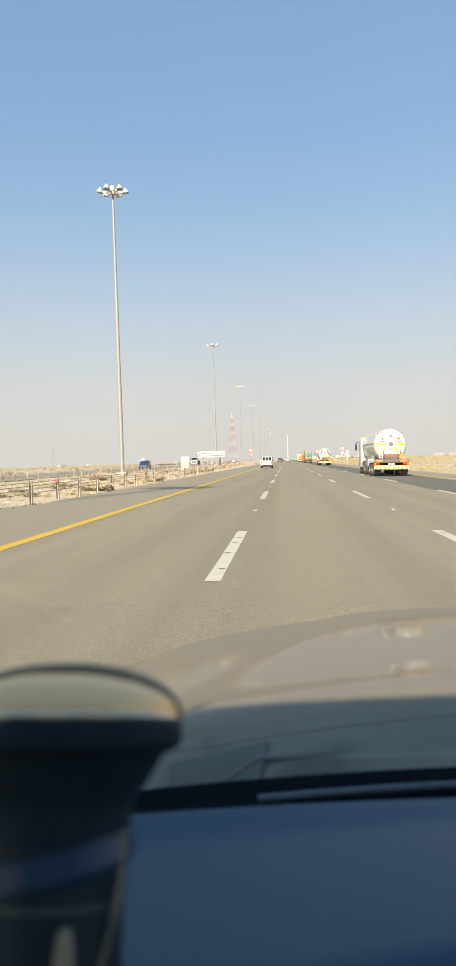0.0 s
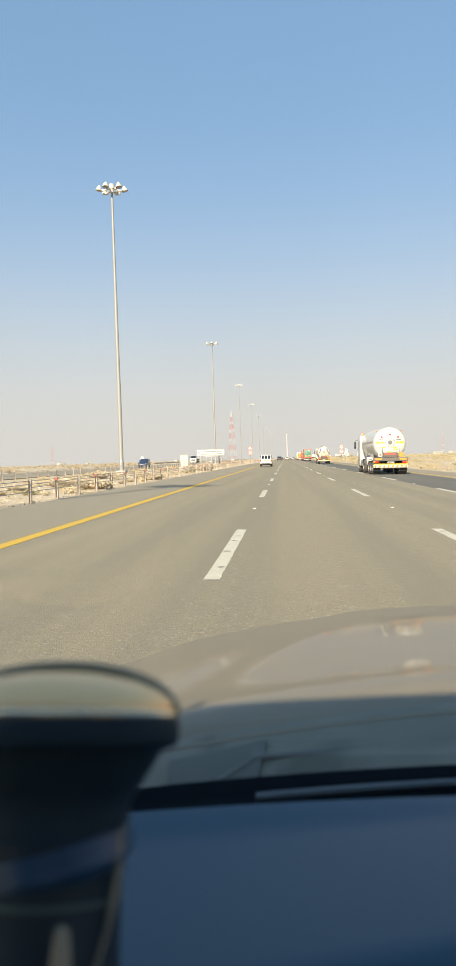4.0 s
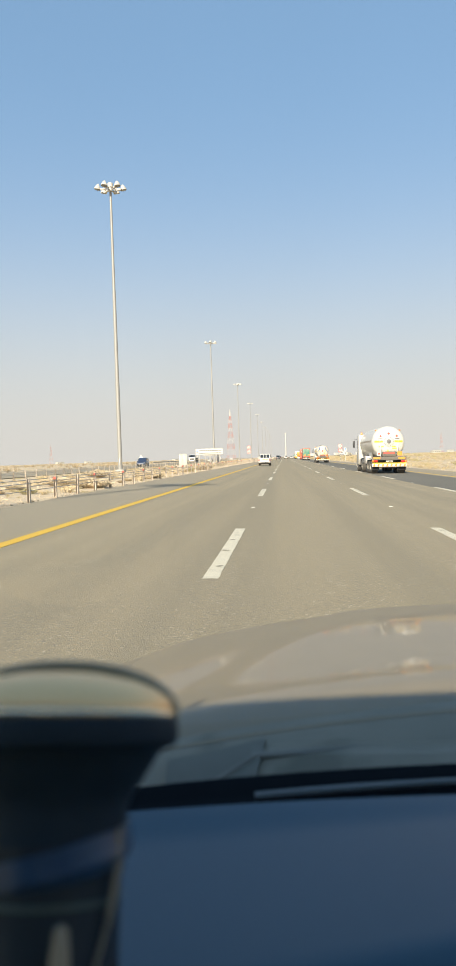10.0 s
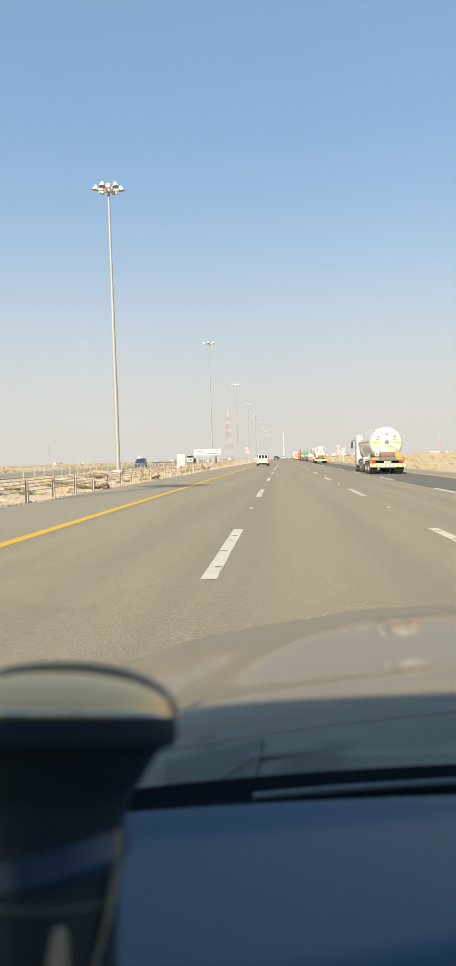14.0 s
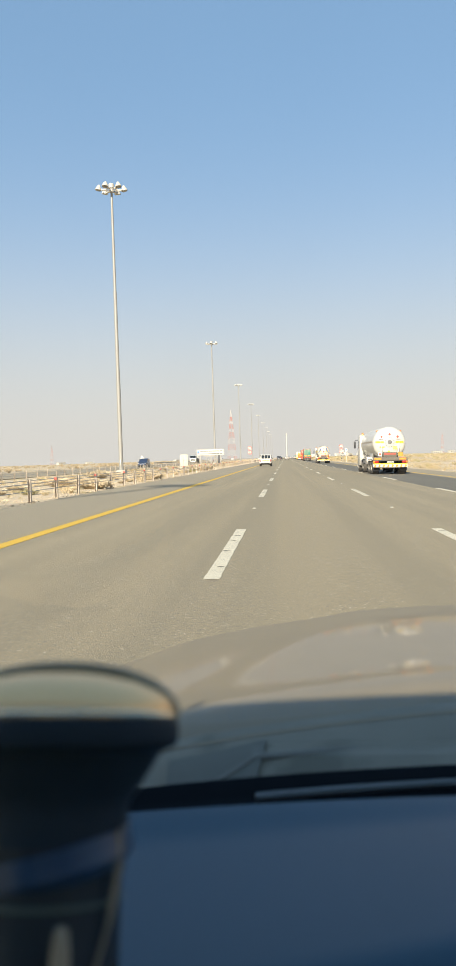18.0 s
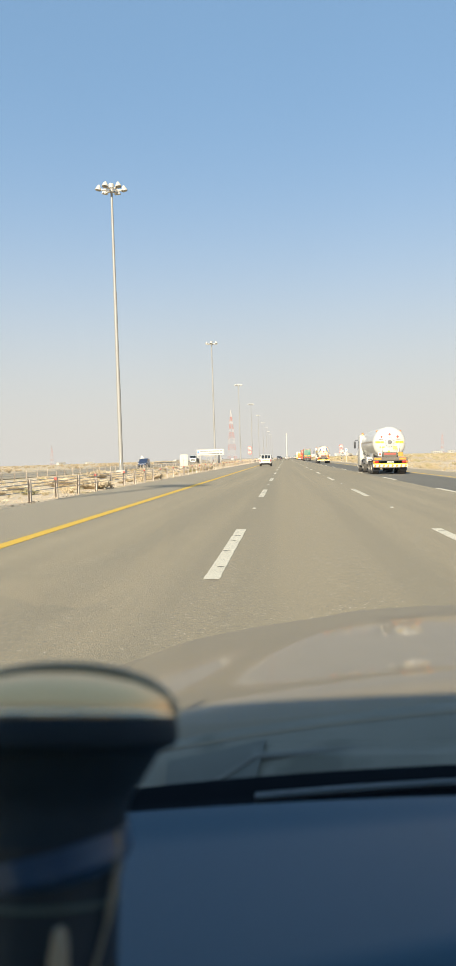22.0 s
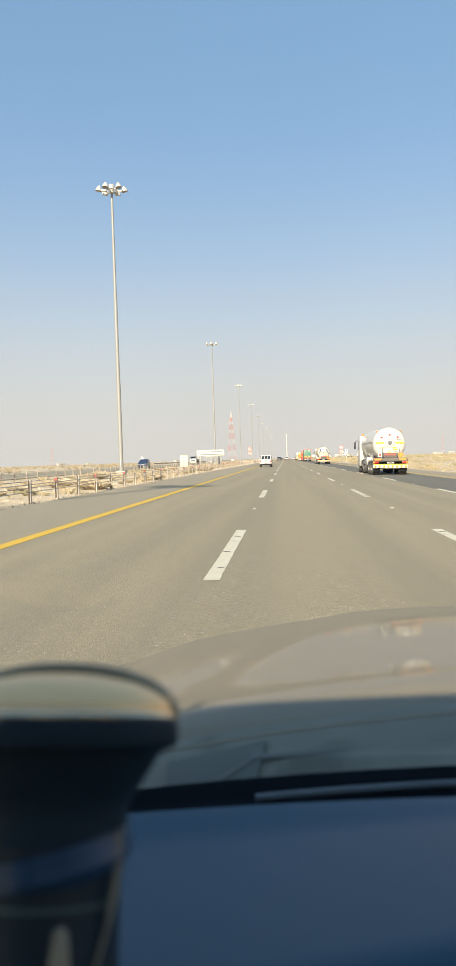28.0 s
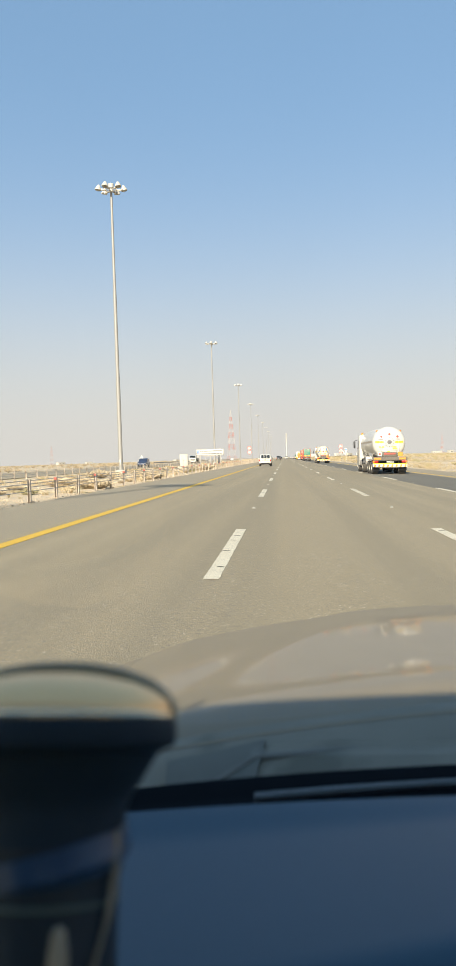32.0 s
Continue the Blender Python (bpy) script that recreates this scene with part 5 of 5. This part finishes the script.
def far_house(m, w, d, h):
    root = thing("desert_building", m, "low pale flat-roofed building on the desert horizon", "building", "far buildings")
    wall = part("wall", bevelled(box((w, d, h), (0, 0, h / 2 - 0.2)), 0.05), cabinet_white, root)
    part("roof", bevelled(box((w + 0.4, d + 0.4, 0.35), (0, 0, h - 0.1)), 0.05), concrete, root)
    for k in range(int(w / 3)):
        part("window", box((1.2, 0.06, 1.1), (-w / 2 + 1.6 + 3 * k, -d / 2 - 0.01, h * 0.5)), glass_dark, wall)
    return root


for k, (x, y) in enumerate(((130, 1150), (165, 1180), (215, 1130), (260, 1250), (-330, 1300), (-390, 1340), (-210, 1500), (330, 1220))):
    far_house(on_ground(x, y, 10 * k), 8 + 3 * (k % 3), 7, 3.2 + 0.8 * (k % 2))


# ---- shrubs, grass and stones ----
def tuft(rnd, r, h, n, lean=0.8):
    """Vertices and faces of a clump of thin, bent blades."""
    vs, fs = [], []
    for _ in range(n):
        a, q = rnd.uniform(0, 2 * math.pi), rnd.random() ** 0.6
        bx, by = math.cos(a) * r * q * 0.45, math.sin(a) * r * q * 0.45
        a2 = a + rnd.uniform(-0.7, 0.7)
        l = h * rnd.uniform(0.55, 1.0) * (1.05 - 0.45 * q)
        out = r * q * lean * rnd.uniform(0.5, 1.0)
        wx, wy = -math.sin(a2), math.cos(a2)
        wd = rnd.uniform(0.006, 0.014) * (1 + h)
        mx, my, mz = bx + math.cos(a2) * out * 0.5, by + math.sin(a2) * out * 0.5, l * 0.65
        tx, ty, tz = bx + math.cos(a2) * out, by + math.sin(a2) * out, l
        i = len(vs)
        vs += [(bx - wx * wd, by - wy * wd, -0.03), (bx + wx * wd, by + wy * wd, -0.03), (mx + wx * wd, my + wy * wd, mz), (mx - wx * wd, my - wy * wd, mz), (tx, ty, tz)]
        fs += [(i, i + 1, i + 2, i + 3), (i + 3, i + 2, i + 4)]
        for _k in range(3):  # side twigs
            u = rnd.uniform(0.35, 0.95)
            px, py, pz = bx + (tx - bx) * u, by + (ty - by) * u, l * u
            a3 = rnd.uniform(0, 2 * math.pi)
            e = rnd.uniform(0.12, 0.3) * h
            i = len(vs)
            vs += [(px, py, pz), (px + wx * wd * 1.6, py + wy * wd * 1.6, pz + e * 0.5), (px + math.cos(a3) * e, py + math.sin(a3) * e, pz + e * 0.6)]
            fs.append((i, i + 1, i + 2))
    return vs, fs


rnd = random.Random(11)
kinds = []
for k in range(6):
    vs, fs = tuft(rnd, rnd.uniform(0.45, 0.8), rnd.uniform(0.4, 0.75), 150)
    me = bpy.data.meshes.new("shrub")
    me.from_pydata(vs, [], fs)
    me.materials.append(shrub_dry if k % 3 else shrub_olive)
    kinds.append(me)
spots = [(-10.4, 31), (-9.3, 44), (-9.5, 47), (-9.3, 50), (-10.2, 53), (-9.4, 58), (-9.6, 61), (-10.5, 66), (-9.4, 74), (-9.3, 77), (-9.9, 84)]
while len(spots) < 38:
    spots.append((rnd.uniform(-20.5, -9.2), rnd.uniform(18, 150)))
for x, y in spots:
    if any(abs(x - a) < 1.3 and abs(y - b) < 1.6 for a, b in ((-17.0, 178), (-16.6, 128), (-15.6, 104), (-17.6, 85.5), (-9.6, 215))):
        continue
    ob = new("shrub", rnd.choice(kinds))
    s = rnd.uniform(0.35, 0.8)
    ob.matrix_world = pose(x, y, ground_z(x, y), 0, 0, rnd.uniform(0, 360)) @ Matrix.Diagonal((s, s, s * rnd.uniform(0.7, 1.1), 1))
    tagged(ob, "dry brown desert shrub of thin twigs in sand" if ob.data.materials[0] is shrub_dry else "low olive desert shrub in pale sand", "shrub", "shrubs on the median")


# broad dry bushes that grow through the barrier
vs, fs = tuft(rnd, 1.0, 0.62, 300, 1.0)
bush = bpy.data.meshes.new("bush")
bush.from_pydata(vs, [], fs)
bush.materials.append(bush_beige)
for x, y, s in ((-9.0, 36.3, 0.9), (-9.1, 52.0, 0.9), (-12.0, 41.0, 0.8), (-14.5, 60.0, 1.1), (-9.2, 88.0, 1.0)):
    ob = new("bush", bush)
    ob.matrix_world = pose(x, y, ground_z(x, y), 0, 0, rnd.uniform(0, 360)) @ Matrix.Diagonal((s, s * rnd.uniform(0.8, 1.3), s * rnd.uniform(0.85, 1.1), 1))
    tagged(ob, "broad dry beige desert bush beside the rope barrier", "bush", "dry bushes on the median")


def scatter(name, n, xr, yr, size, blades, material, label, seed, power=1.6):
    """Many small clumps in one object of kind stuff, denser near the road."""
    r = random.Random(seed)
    pats = [tuft(r, 0.5, 0.5, blades) for _ in range(5)]
    vs, fs = [], []
    for _ in range(n):
        x = xr[0] + (xr[1] - xr[0]) * (r.random() ** power if abs(xr[0]) < abs(xr[1]) else r.random() ** power)
        y = yr[0] + (yr[1] - yr[0]) * r.random() ** 1.5
        if noise.noise((x * 0.05, y * 0.03, 9.0)) < r.uniform(-0.35, 0.25) or FAR_L - 1 < x < FAR_R + 1:
            continue
        s = r.uniform(*size) * (1 + min(1.5, y / 250))
        a, z = r.uniform(0, 6.28), ground_z(x, y)
        ca, sa = math.cos(a) * s, math.sin(a) * s
        pv, pf = r.choice(pats)
        i = len(vs)
        vs += [(x + vx * ca - vy * sa, y + vx * sa + vy * ca, z + vz * s * 0.8) for vx, vy, vz in pv]
        fs += [tuple(i + q for q in f) for f in pf]
    me = bpy.data.meshes.new(name)
    me.from_pydata(vs, [], fs)
    me.materials.append(material)
    return tagged(new(name, me), label, "scrub", kind="stuff")


scatter("median_grass", 1100, (-9.4, -21.8), (12, 420), (0.2, 0.55), 16, grass_dry, "thin dry grass tufts on the sandy median", 21)
scatter("median_scrub", 420, (-8.9, -21.8), (14, 500), (0.4, 0.9), 26, shrub_dry, "scattered dry brown scrub on the median", 22)
scatter("verge_grass", 8200, (14.2, 190), (25, 640), (0.3, 0.85), 14, grass_dry, "dry ochre grass tufts over the desert verge", 23)
scatter("verge_scrub", 900, (16, 260), (40, 800), (0.5, 1.2), 22, shrub_olive, "olive brown scrub clumps on the desert verge", 24)
scatter("far_scrub", 1700, (-44, -420), (60, 900), (0.6, 1.6), 18, shrub_dry, "low brown scrub beyond the far carriageway", 25)


def stones(name, n, xr, yr, size, label, seed, material):
    r = random.Random(seed)
    vs, fs = [], []
    for _ in range(n):
        x, y = r.uniform(*xr), yr[0] + (yr[1] - yr[0]) * r.random() ** 1.7
        s, z = r.uniform(*size), ground_z(x, y)
        i = len(vs)
        for q in range(5):
            a = q * 1.2566 + r.uniform(-0.3, 0.3)
            vs.append((x + math.cos(a) * s * r.uniform(0.7, 1.2), y + math.sin(a) * s * r.uniform(0.7, 1.2), z - 0.01))
        for q in range(5):
            a = q * 1.2566 + r.uniform(-0.3, 0.3)
            vs.append((x + math.cos(a) * s * 0.6, y + math.sin(a) * s * 0.6, z + s * r.uniform(0.4, 0.9)))
        fs += [(i + q, i + (q + 1) % 5, i + 5 + (q + 1) % 5, i + 5 + q) for q in range(5)] + [tuple(i + 5 + q for q in range(5))]
    me = bpy.data.meshes.new(name)
    me.from_pydata(vs, [], fs)
    me.materials.append(material)
    return tagged(new(name, me), label, "stones", kind="stuff")


stones("edge_gravel", 3200, (-9.6, -7.95), (10, 170), (0.012, 0.04), "loose gravel along the shoulder edge", 31, gravel_mat)
stones("median_stones", 2600, (-21.5, -9.5), (14, 200), (0.02, 0.10), "scattered stones on the sandy median", 32, gravel_mat)
stones("verge_stones", 4200, (13.6, 130), (30, 420), (0.02, 0.12), "pale stones strewn over the desert verge", 33, sand)


# ---- the car that carries the camera ----
CX = 0.45  # middle of the car
car = thing("car", pose(CX, 0, 0), "dusty beige car with a blue-grey dashboard and clear windscreen", "car")


def grid(name, xs, ys, zf, material, parent, thick=0.012, label=""):
    return part(name, shell([[(x, y, zf(x, y)) for x in xs] for y in ys], (0, 0, -thick)), material, parent, label)


def smoothstep(a, b, v):
    v = min(1, max(0, (v - a) / (b - a)))
    return v * v * (3 - 2 * v)


BON_0, BON_1 = 0.885, 2.30
# slope of the bonnet along its length: a flat rear lip, a slightly hollow field, then an ever steeper nose
SLOPE_Y = (0.885, 0.945, 0.975, 1.0, 1.035, 1.10, 1.16, 1.22, 1.30, 1.40, 1.50, 1.65, 1.85, 2.06, 2.10, 2.20, 2.30)
SLOPE = (0.11, 0.09, 0.045, -0.09, -0.158, -0.142, -0.124, -0.108, -0.101, -0.099, -0.108, -0.115, -0.122, -0.132, -0.25, -0.75, -1.6)
RUN_Y = np.linspace(BON_0, BON_1, 240)
RUN_Z = np.concatenate(([0.0], np.cumsum(np.interp(RUN_Y, SLOPE_Y, SLOPE)[:-1] * np.diff(RUN_Y))))


def bonnet_z(x, y):
    """Crowned bonnet whose raised middle spreads towards the glass; x from the car's middle."""
    u = abs(x)
    z = BON_Z + float(np.interp(y, RUN_Y, RUN_Z))
    z -= 0.15 * u * u + 0.25 * max(0, u - 0.7) ** 1.5
    crease = 0.40 + 0.28 * (1.80 - y)
    return z - 0.007 * smoothstep(crease - 0.05, crease + 0.08, u)


BON_Z = 1.058
grid("bonnet", list(np.linspace(-0.84, 0.84, 113)), list(np.linspace(BON_0, BON_1, 90)), bonnet_z, car_paint, car, 0.012, "dusty beige bonnet")
for s in (-1, 1):
    grid("wing", [s * v for v in np.linspace(0.842, 0.94, 7)], list(np.linspace(0.55, BON_1 - 0.02, 41)),
         lambda x, y: bonnet_z(s * 0.84, max(y, BON_0)) - 0.004 - 0.9 * max(0, abs(x) - 0.848) ** 1.4 - 0.25 * smoothstep(0.9, 0.945, abs(x)), car_paint, car, 0.012)
    arch = [(yc + 0.40 * math.cos(a * math.pi / 10), max(0.24, 0.34 + 0.40 * math.sin(a * math.pi / 10))) for yc in (1.55, -1.45) for a in range(11)]
    part("side_panel", (prism([(-2.30, 0.26), (-2.36, 0.9), (-1.2, 0.95), (0.6, 0.92), (1.3, 0.80), (2.15, 0.66), (2.28, 0.26)] + arch, s * 0.88, s * 0.94, "x")), car_paint, car)
    for y in (-0.35, 0.62):
        part("door_seam", box((0.006, 0.008, 0.62), (s * 0.942, y, 0.62)), black_trim, car)
    part("door_handle", bevelled(box((0.03, 0.2, 0.03), (s * 0.955, -0.15, 0.84)), 0.01), car_paint, car)
    part("window_pillar", bevelled(box((0.03, 0.07, 0.60), (s * 0.815, -0.42, 1.27)), 0.008), black_trim, car)
    part("belt_line", tube([(s * 0.86, -2.2, 0.955), (s * 0.86, 0.6, 0.965)], 0.07, 8), car_paint, car)
    part("quarter_panel", prism([(-1.85, 1.455), (-2.22, 1.11), (-2.32, 0.93), (-1.95, 0.93)], s * 0.79, s * 0.83, "x"), car_paint, car)
    part("tail_light", bevelled(box((0.36, 0.06, 0.18), (s * 0.66, -2.36, 0.82)), 0.03), tail_red, car)
    part("side_glass", prism([(-2.0, 0.93), (-1.85, 1.43), (-1.3, 1.58), (-0.2, 1.58), (0.02, 1.53), (0.66, 0.96)], s * 0.802, s * 0.806, "x"), side_glass, car)
    part("pillar", tube([(s * 0.86, 0.75, 1.0), (s * 0.85, 0.36, 1.275), (s * 0.84, -0.05, 1.50)], 0.035, 8), car_paint, car)
    part("sill", bevelled(box((0.12, 3.4, 0.14), (s * 0.86, -0.2, 0.3)), 0.03), car_paint, car)
    part("headlight", bevelled(box((0.42, 0.2, 0.16), (s * 0.60, 2.27, 0.66)), 0.05, 3), lamp_glass, car)
    for y in (1.55, -1.45):
        wheel(car, s * 0.80, y, 0.34, 0.23)
part("nose", bevelled(prism([(2.12, 0.30), (2.18, 0.78), (2.30, 0.76), (2.41, 0.60), (2.42, 0.32)], -0.86, 0.86, "x"), 0.03), car_paint, car)
part("floor", box((1.7, 4.2, 0.06), (0, -0.1, 0.30), 0.01), lining, car)
part("headlining", prism([(-0.055, 1.532), (-0.25, 1.582), (-1.3, 1.582), (-1.84, 1.432), (-1.84, 1.42), (-1.3, 1.57), (-0.25, 1.57), (-0.055, 1.52)], -0.79, 0.79, "x"), lining, car)
part("roof", bevelled(prism([(-0.048, 1.548), (-0.25, 1.61), (-1.3, 1.61), (-1.86, 1.455), (-1.85, 1.436), (-1.3, 1.586), (-0.25, 1.586), (-0.048, 1.536)], -0.88, 0.88, "x"), 0.006, 1), car_paint, car)
part("rear_bumper", bevelled(box((1.8, 0.14, 0.3), (0, -2.38, 0.42)), 0.05, 3), car_paint, car)
part("boot_lid", bevelled(prism([(-2.36, 0.98), (-2.36, 0.9), (-2.15, 0.9), (-2.15, 1.12)], -0.86, 0.86, "x"), 0.02), car_paint, car)
part("rear_wall", prism([(-2.22, 1.10), (-2.35, 0.95), (-2.35, 0.30), (-2.30, 0.30), (-2.30, 0.93), (-2.19, 1.09)], -0.9, 0.9, "x"), car_paint, car)
part("rear_window", prism([(-1.85, 1.44), (-2.22, 1.10), (-2.215, 1.095), (-1.845, 1.435)], -0.78, 0.78, "x"), side_glass, car)
part("bulkhead", box((1.76, 0.03, 0.62), (0, 0.84, 0.64), 0.005), black_trim, car)

# cowl between bonnet and glass, with the wipers at rest on it
def cowl_z(x, y):
    return 1.032 - 0.15 * x * x + 0.17 * (y - 0.735)


cowl = grid("cowl", list(np.linspace(-0.86, 0.86, 61)), list(np.linspace(0.64, 0.91, 27)), cowl_z, cowl_mat, car, 0.01, "slate grey cowl panel below the windscreen")
for px, reach in ((-0.56, 0.62), (0.08, 0.55)):
    arm = part("wiper_arm", tube([(px, 0.770, cowl_z(px, 0.77) + 0.003), (px + 0.07, 0.835, cowl_z(px + 0.07, 0.835) + 0.004), (px + reach, 0.850, cowl_z(px + reach, 0.85) + 0.004)], 0.005, 8, 0.003), wiper_grey, car, "slate grey wiper arm at rest")
    ridge = [(px + 0.035, 0.860), (px + 0.080, 0.868), (px + 0.068, 0.765), (px - 0.02, 0.765), (px - 0.03, 0.855)]
    cover = prism(ridge, 0.0, 0.004, "z")
    for v in cover.verts:
        v.co.z += cowl_z(v.co.x, v.co.y) + 0.001
    part("pivot_cover", cover, cover_green, cowl, "dark green-grey wiper pivot cover", smooth=False)
# windscreen
W_0, W_1 = (0.728, 1.052), (-0.045, 1.548)
bm = bmesh.new()
rows = []
for j in range(9):
    t = j / 8
    half = 0.84 - 0.06 * t
    rows.append([bm.verts.new((half * q, W_0[0] + (W_1[0] - W_0[0]) * t - 0.06 * q * q, W_0[1] + (W_1[1] - W_0[1]) * t - 0.02 * q * q)) for q in np.linspace(-1, 1, 17)])
for a, b in zip(rows, rows[1:]):
    for i in range(16):
        bm.faces.new((a[i], a[i + 1], b[i + 1], b[i]))
screen = part("windscreen", bm, screen_glass, car, "clear windscreen glass")
screen.visible_shadow = False

# dashboard: a broad smooth top with a bowed front edge, a black trough before the glass and a slim vent slot
def dash_edge(x):
    return 0.645 - 0.05 * x * x


def dash_y(x, v):
    return -0.02 + v * (dash_edge(x) + 0.026)


def dash_z(x, v):
    y = dash_y(x, v)
    z = 1.066 - 0.012 * smoothstep(0.30, 0.02, y) - 0.10 * smoothstep(0.12, -0.02, y) - 0.03 * (abs(x) / 0.85) ** 3
    # a slight twist of the skin before the glass, added to grade its shading sideways
    z += 1.7 * (x + 0.015) * math.exp(-(x / 0.3) ** 2) * min(0.0, y - 0.63) * smoothstep(0.33, 0.40, y)
    return z - 0.003 + 0.005 * smoothstep(dash_edge(x) - 0.065, dash_edge(x) - 0.012, y) - 0.024 * smoothstep(dash_edge(x) - 0.014, dash_edge(x) + 0.006, y)


def bowed(name, yf, zf, nv, material, parent, label):
    xs = list(np.linspace(-0.80, 0.80, 41))
    return part(name, shell([[(x, yf(x, j / nv), zf(x, j / nv)) for x in xs] for j in range(nv + 1)], (0, 0, -0.012)), material, parent, label)


dash = bowed("dashboard", dash_y, dash_z, 60, dash_mat, car, "smooth blue-grey dashboard top")
part("dash_front", prism([(-0.02, 0.96), (-0.03, 0.6), (0.0, 0.6), (0.01, 0.96)], -0.80, 0.80, "x"), dash_mat, dash)
bowed("trough", lambda x, v: dash_edge(x) + 0.003 + v * (0.087 - 0.068 * x * x), lambda x, v: 1.044 - 0.03 * (abs(x) / 0.85) ** 3 + 0.010 * smoothstep(0.6, 1.0, v), 8, dash_black, dash, "matt black trough at the glass")
slot = [(x, 0.709 - 0.146 * x * x, 1.0495 - 0.03 * (abs(x) / 0.85) ** 3) for x in np.linspace(-0.484, 0.484, 25)]
part("vent_slot", tube(slot, 0.0036, 8), slot_grey, dash, "slim grey defroster slot lip")
part("vent_slot_back", tube([(x, y - 0.006, z - 0.006) for x, y, z in slot], 0.0025, 8), dash_black, dash)

# round holder that stands on the dashboard and leans forward
LEAN_BACK = -20
holder = thing("dashboard_holder", pose(-0.0995, 0.263, 1.062) @ pose(0, 0, 0, LEAN_BACK), "round black dashboard holder with a domed champagne metal cap", "phone holder")
part("cap", lathe([(0, 0.1988), (0.020, 0.1978), (0.034, 0.1950), (0.043, 0.1914), (0.0485, 0.1874), (0.0503, 0.1830), (0.0500, 0.181), (0.0495, 0.180)], seg=56), chrome_cap, holder, "satin champagne metal cap")
part("rim", tube([(0.0502 * math.cos(math.pi * k / 24), -0.001, 0.180 + 0.0218 * math.sin(math.pi * k / 24) ** 0.9) for k in range(25)], 0.0024, 8), rim_grey, holder, "smoke grey rim over the cap")
# strip in brighter metal that stands in for the highlight on the lower edge
part("lip", lathe([(0.0497, 0.1828), (0.0507, 0.1822), (0.0513, 0.1808), (0.0510, 0.1796), (0.0500, 0.1792)], seg=56), cap_lip_highlight, holder, "lower lip of the cap, its highlight put in as brighter metal")
part("collar", lathe([(0.0498, 0.180), (0.0512, 0.178), (0.0512, 0.1718), (0.0502, 0.1693), (0.0436, 0.1664), (0.0400, 0.1600), (0.0358, 0.1538), (0.0318, 0.1480), (0.0310, 0.1445), (0.0308, 0.132)], seg=48), collar_black, holder)
part("stem", lathe([(0.0312, 0.133), (0.0302, 0.125), (0.029, 0.118), (0.029, 0.09), (0.034, 0.06)], seg=40), holder_black, holder)
ring = part("trim_ring", lathe([(0.0285, 0.0), (0.0316, -0.002), (0.0318, -0.011), (0.0285, -0.015)], seg=40), collar_blue, holder, "blue-grey slanted collar")
ring.matrix_local = pose(0, 0, 0.1335, 4, -13, 0)
part("groove_ring", lathe([(0.0280, 0.1135), (0.0296, 0.1130), (0.0296, 0.1115), (0.0280, 0.1110)], seg=40), groove_green, holder)
part("base", lathe([(0.033, 0.062), (0.042, 0.05), (0.05, 0.025), (0.054, -0.02), (0, -0.02)], seg=40), holder_black, holder)
part("clamp", tube([(0.0300, -0.010, 0.138), (0.0305, -0.012, 0.124), (0.0285, -0.014, 0.108), (0.0235, -0.02, 0.086)], 0.0012, 8), tan_mat, holder, "thin bright clamp edge")
part("knob", lathe([(0.0042, -0.03), (0.0036, 0.02), (0.0025, 0.029), (0, 0.031)], (0.0155, -0.034, 0.078), "z", 16), tan_mat, holder, "small tan knob")
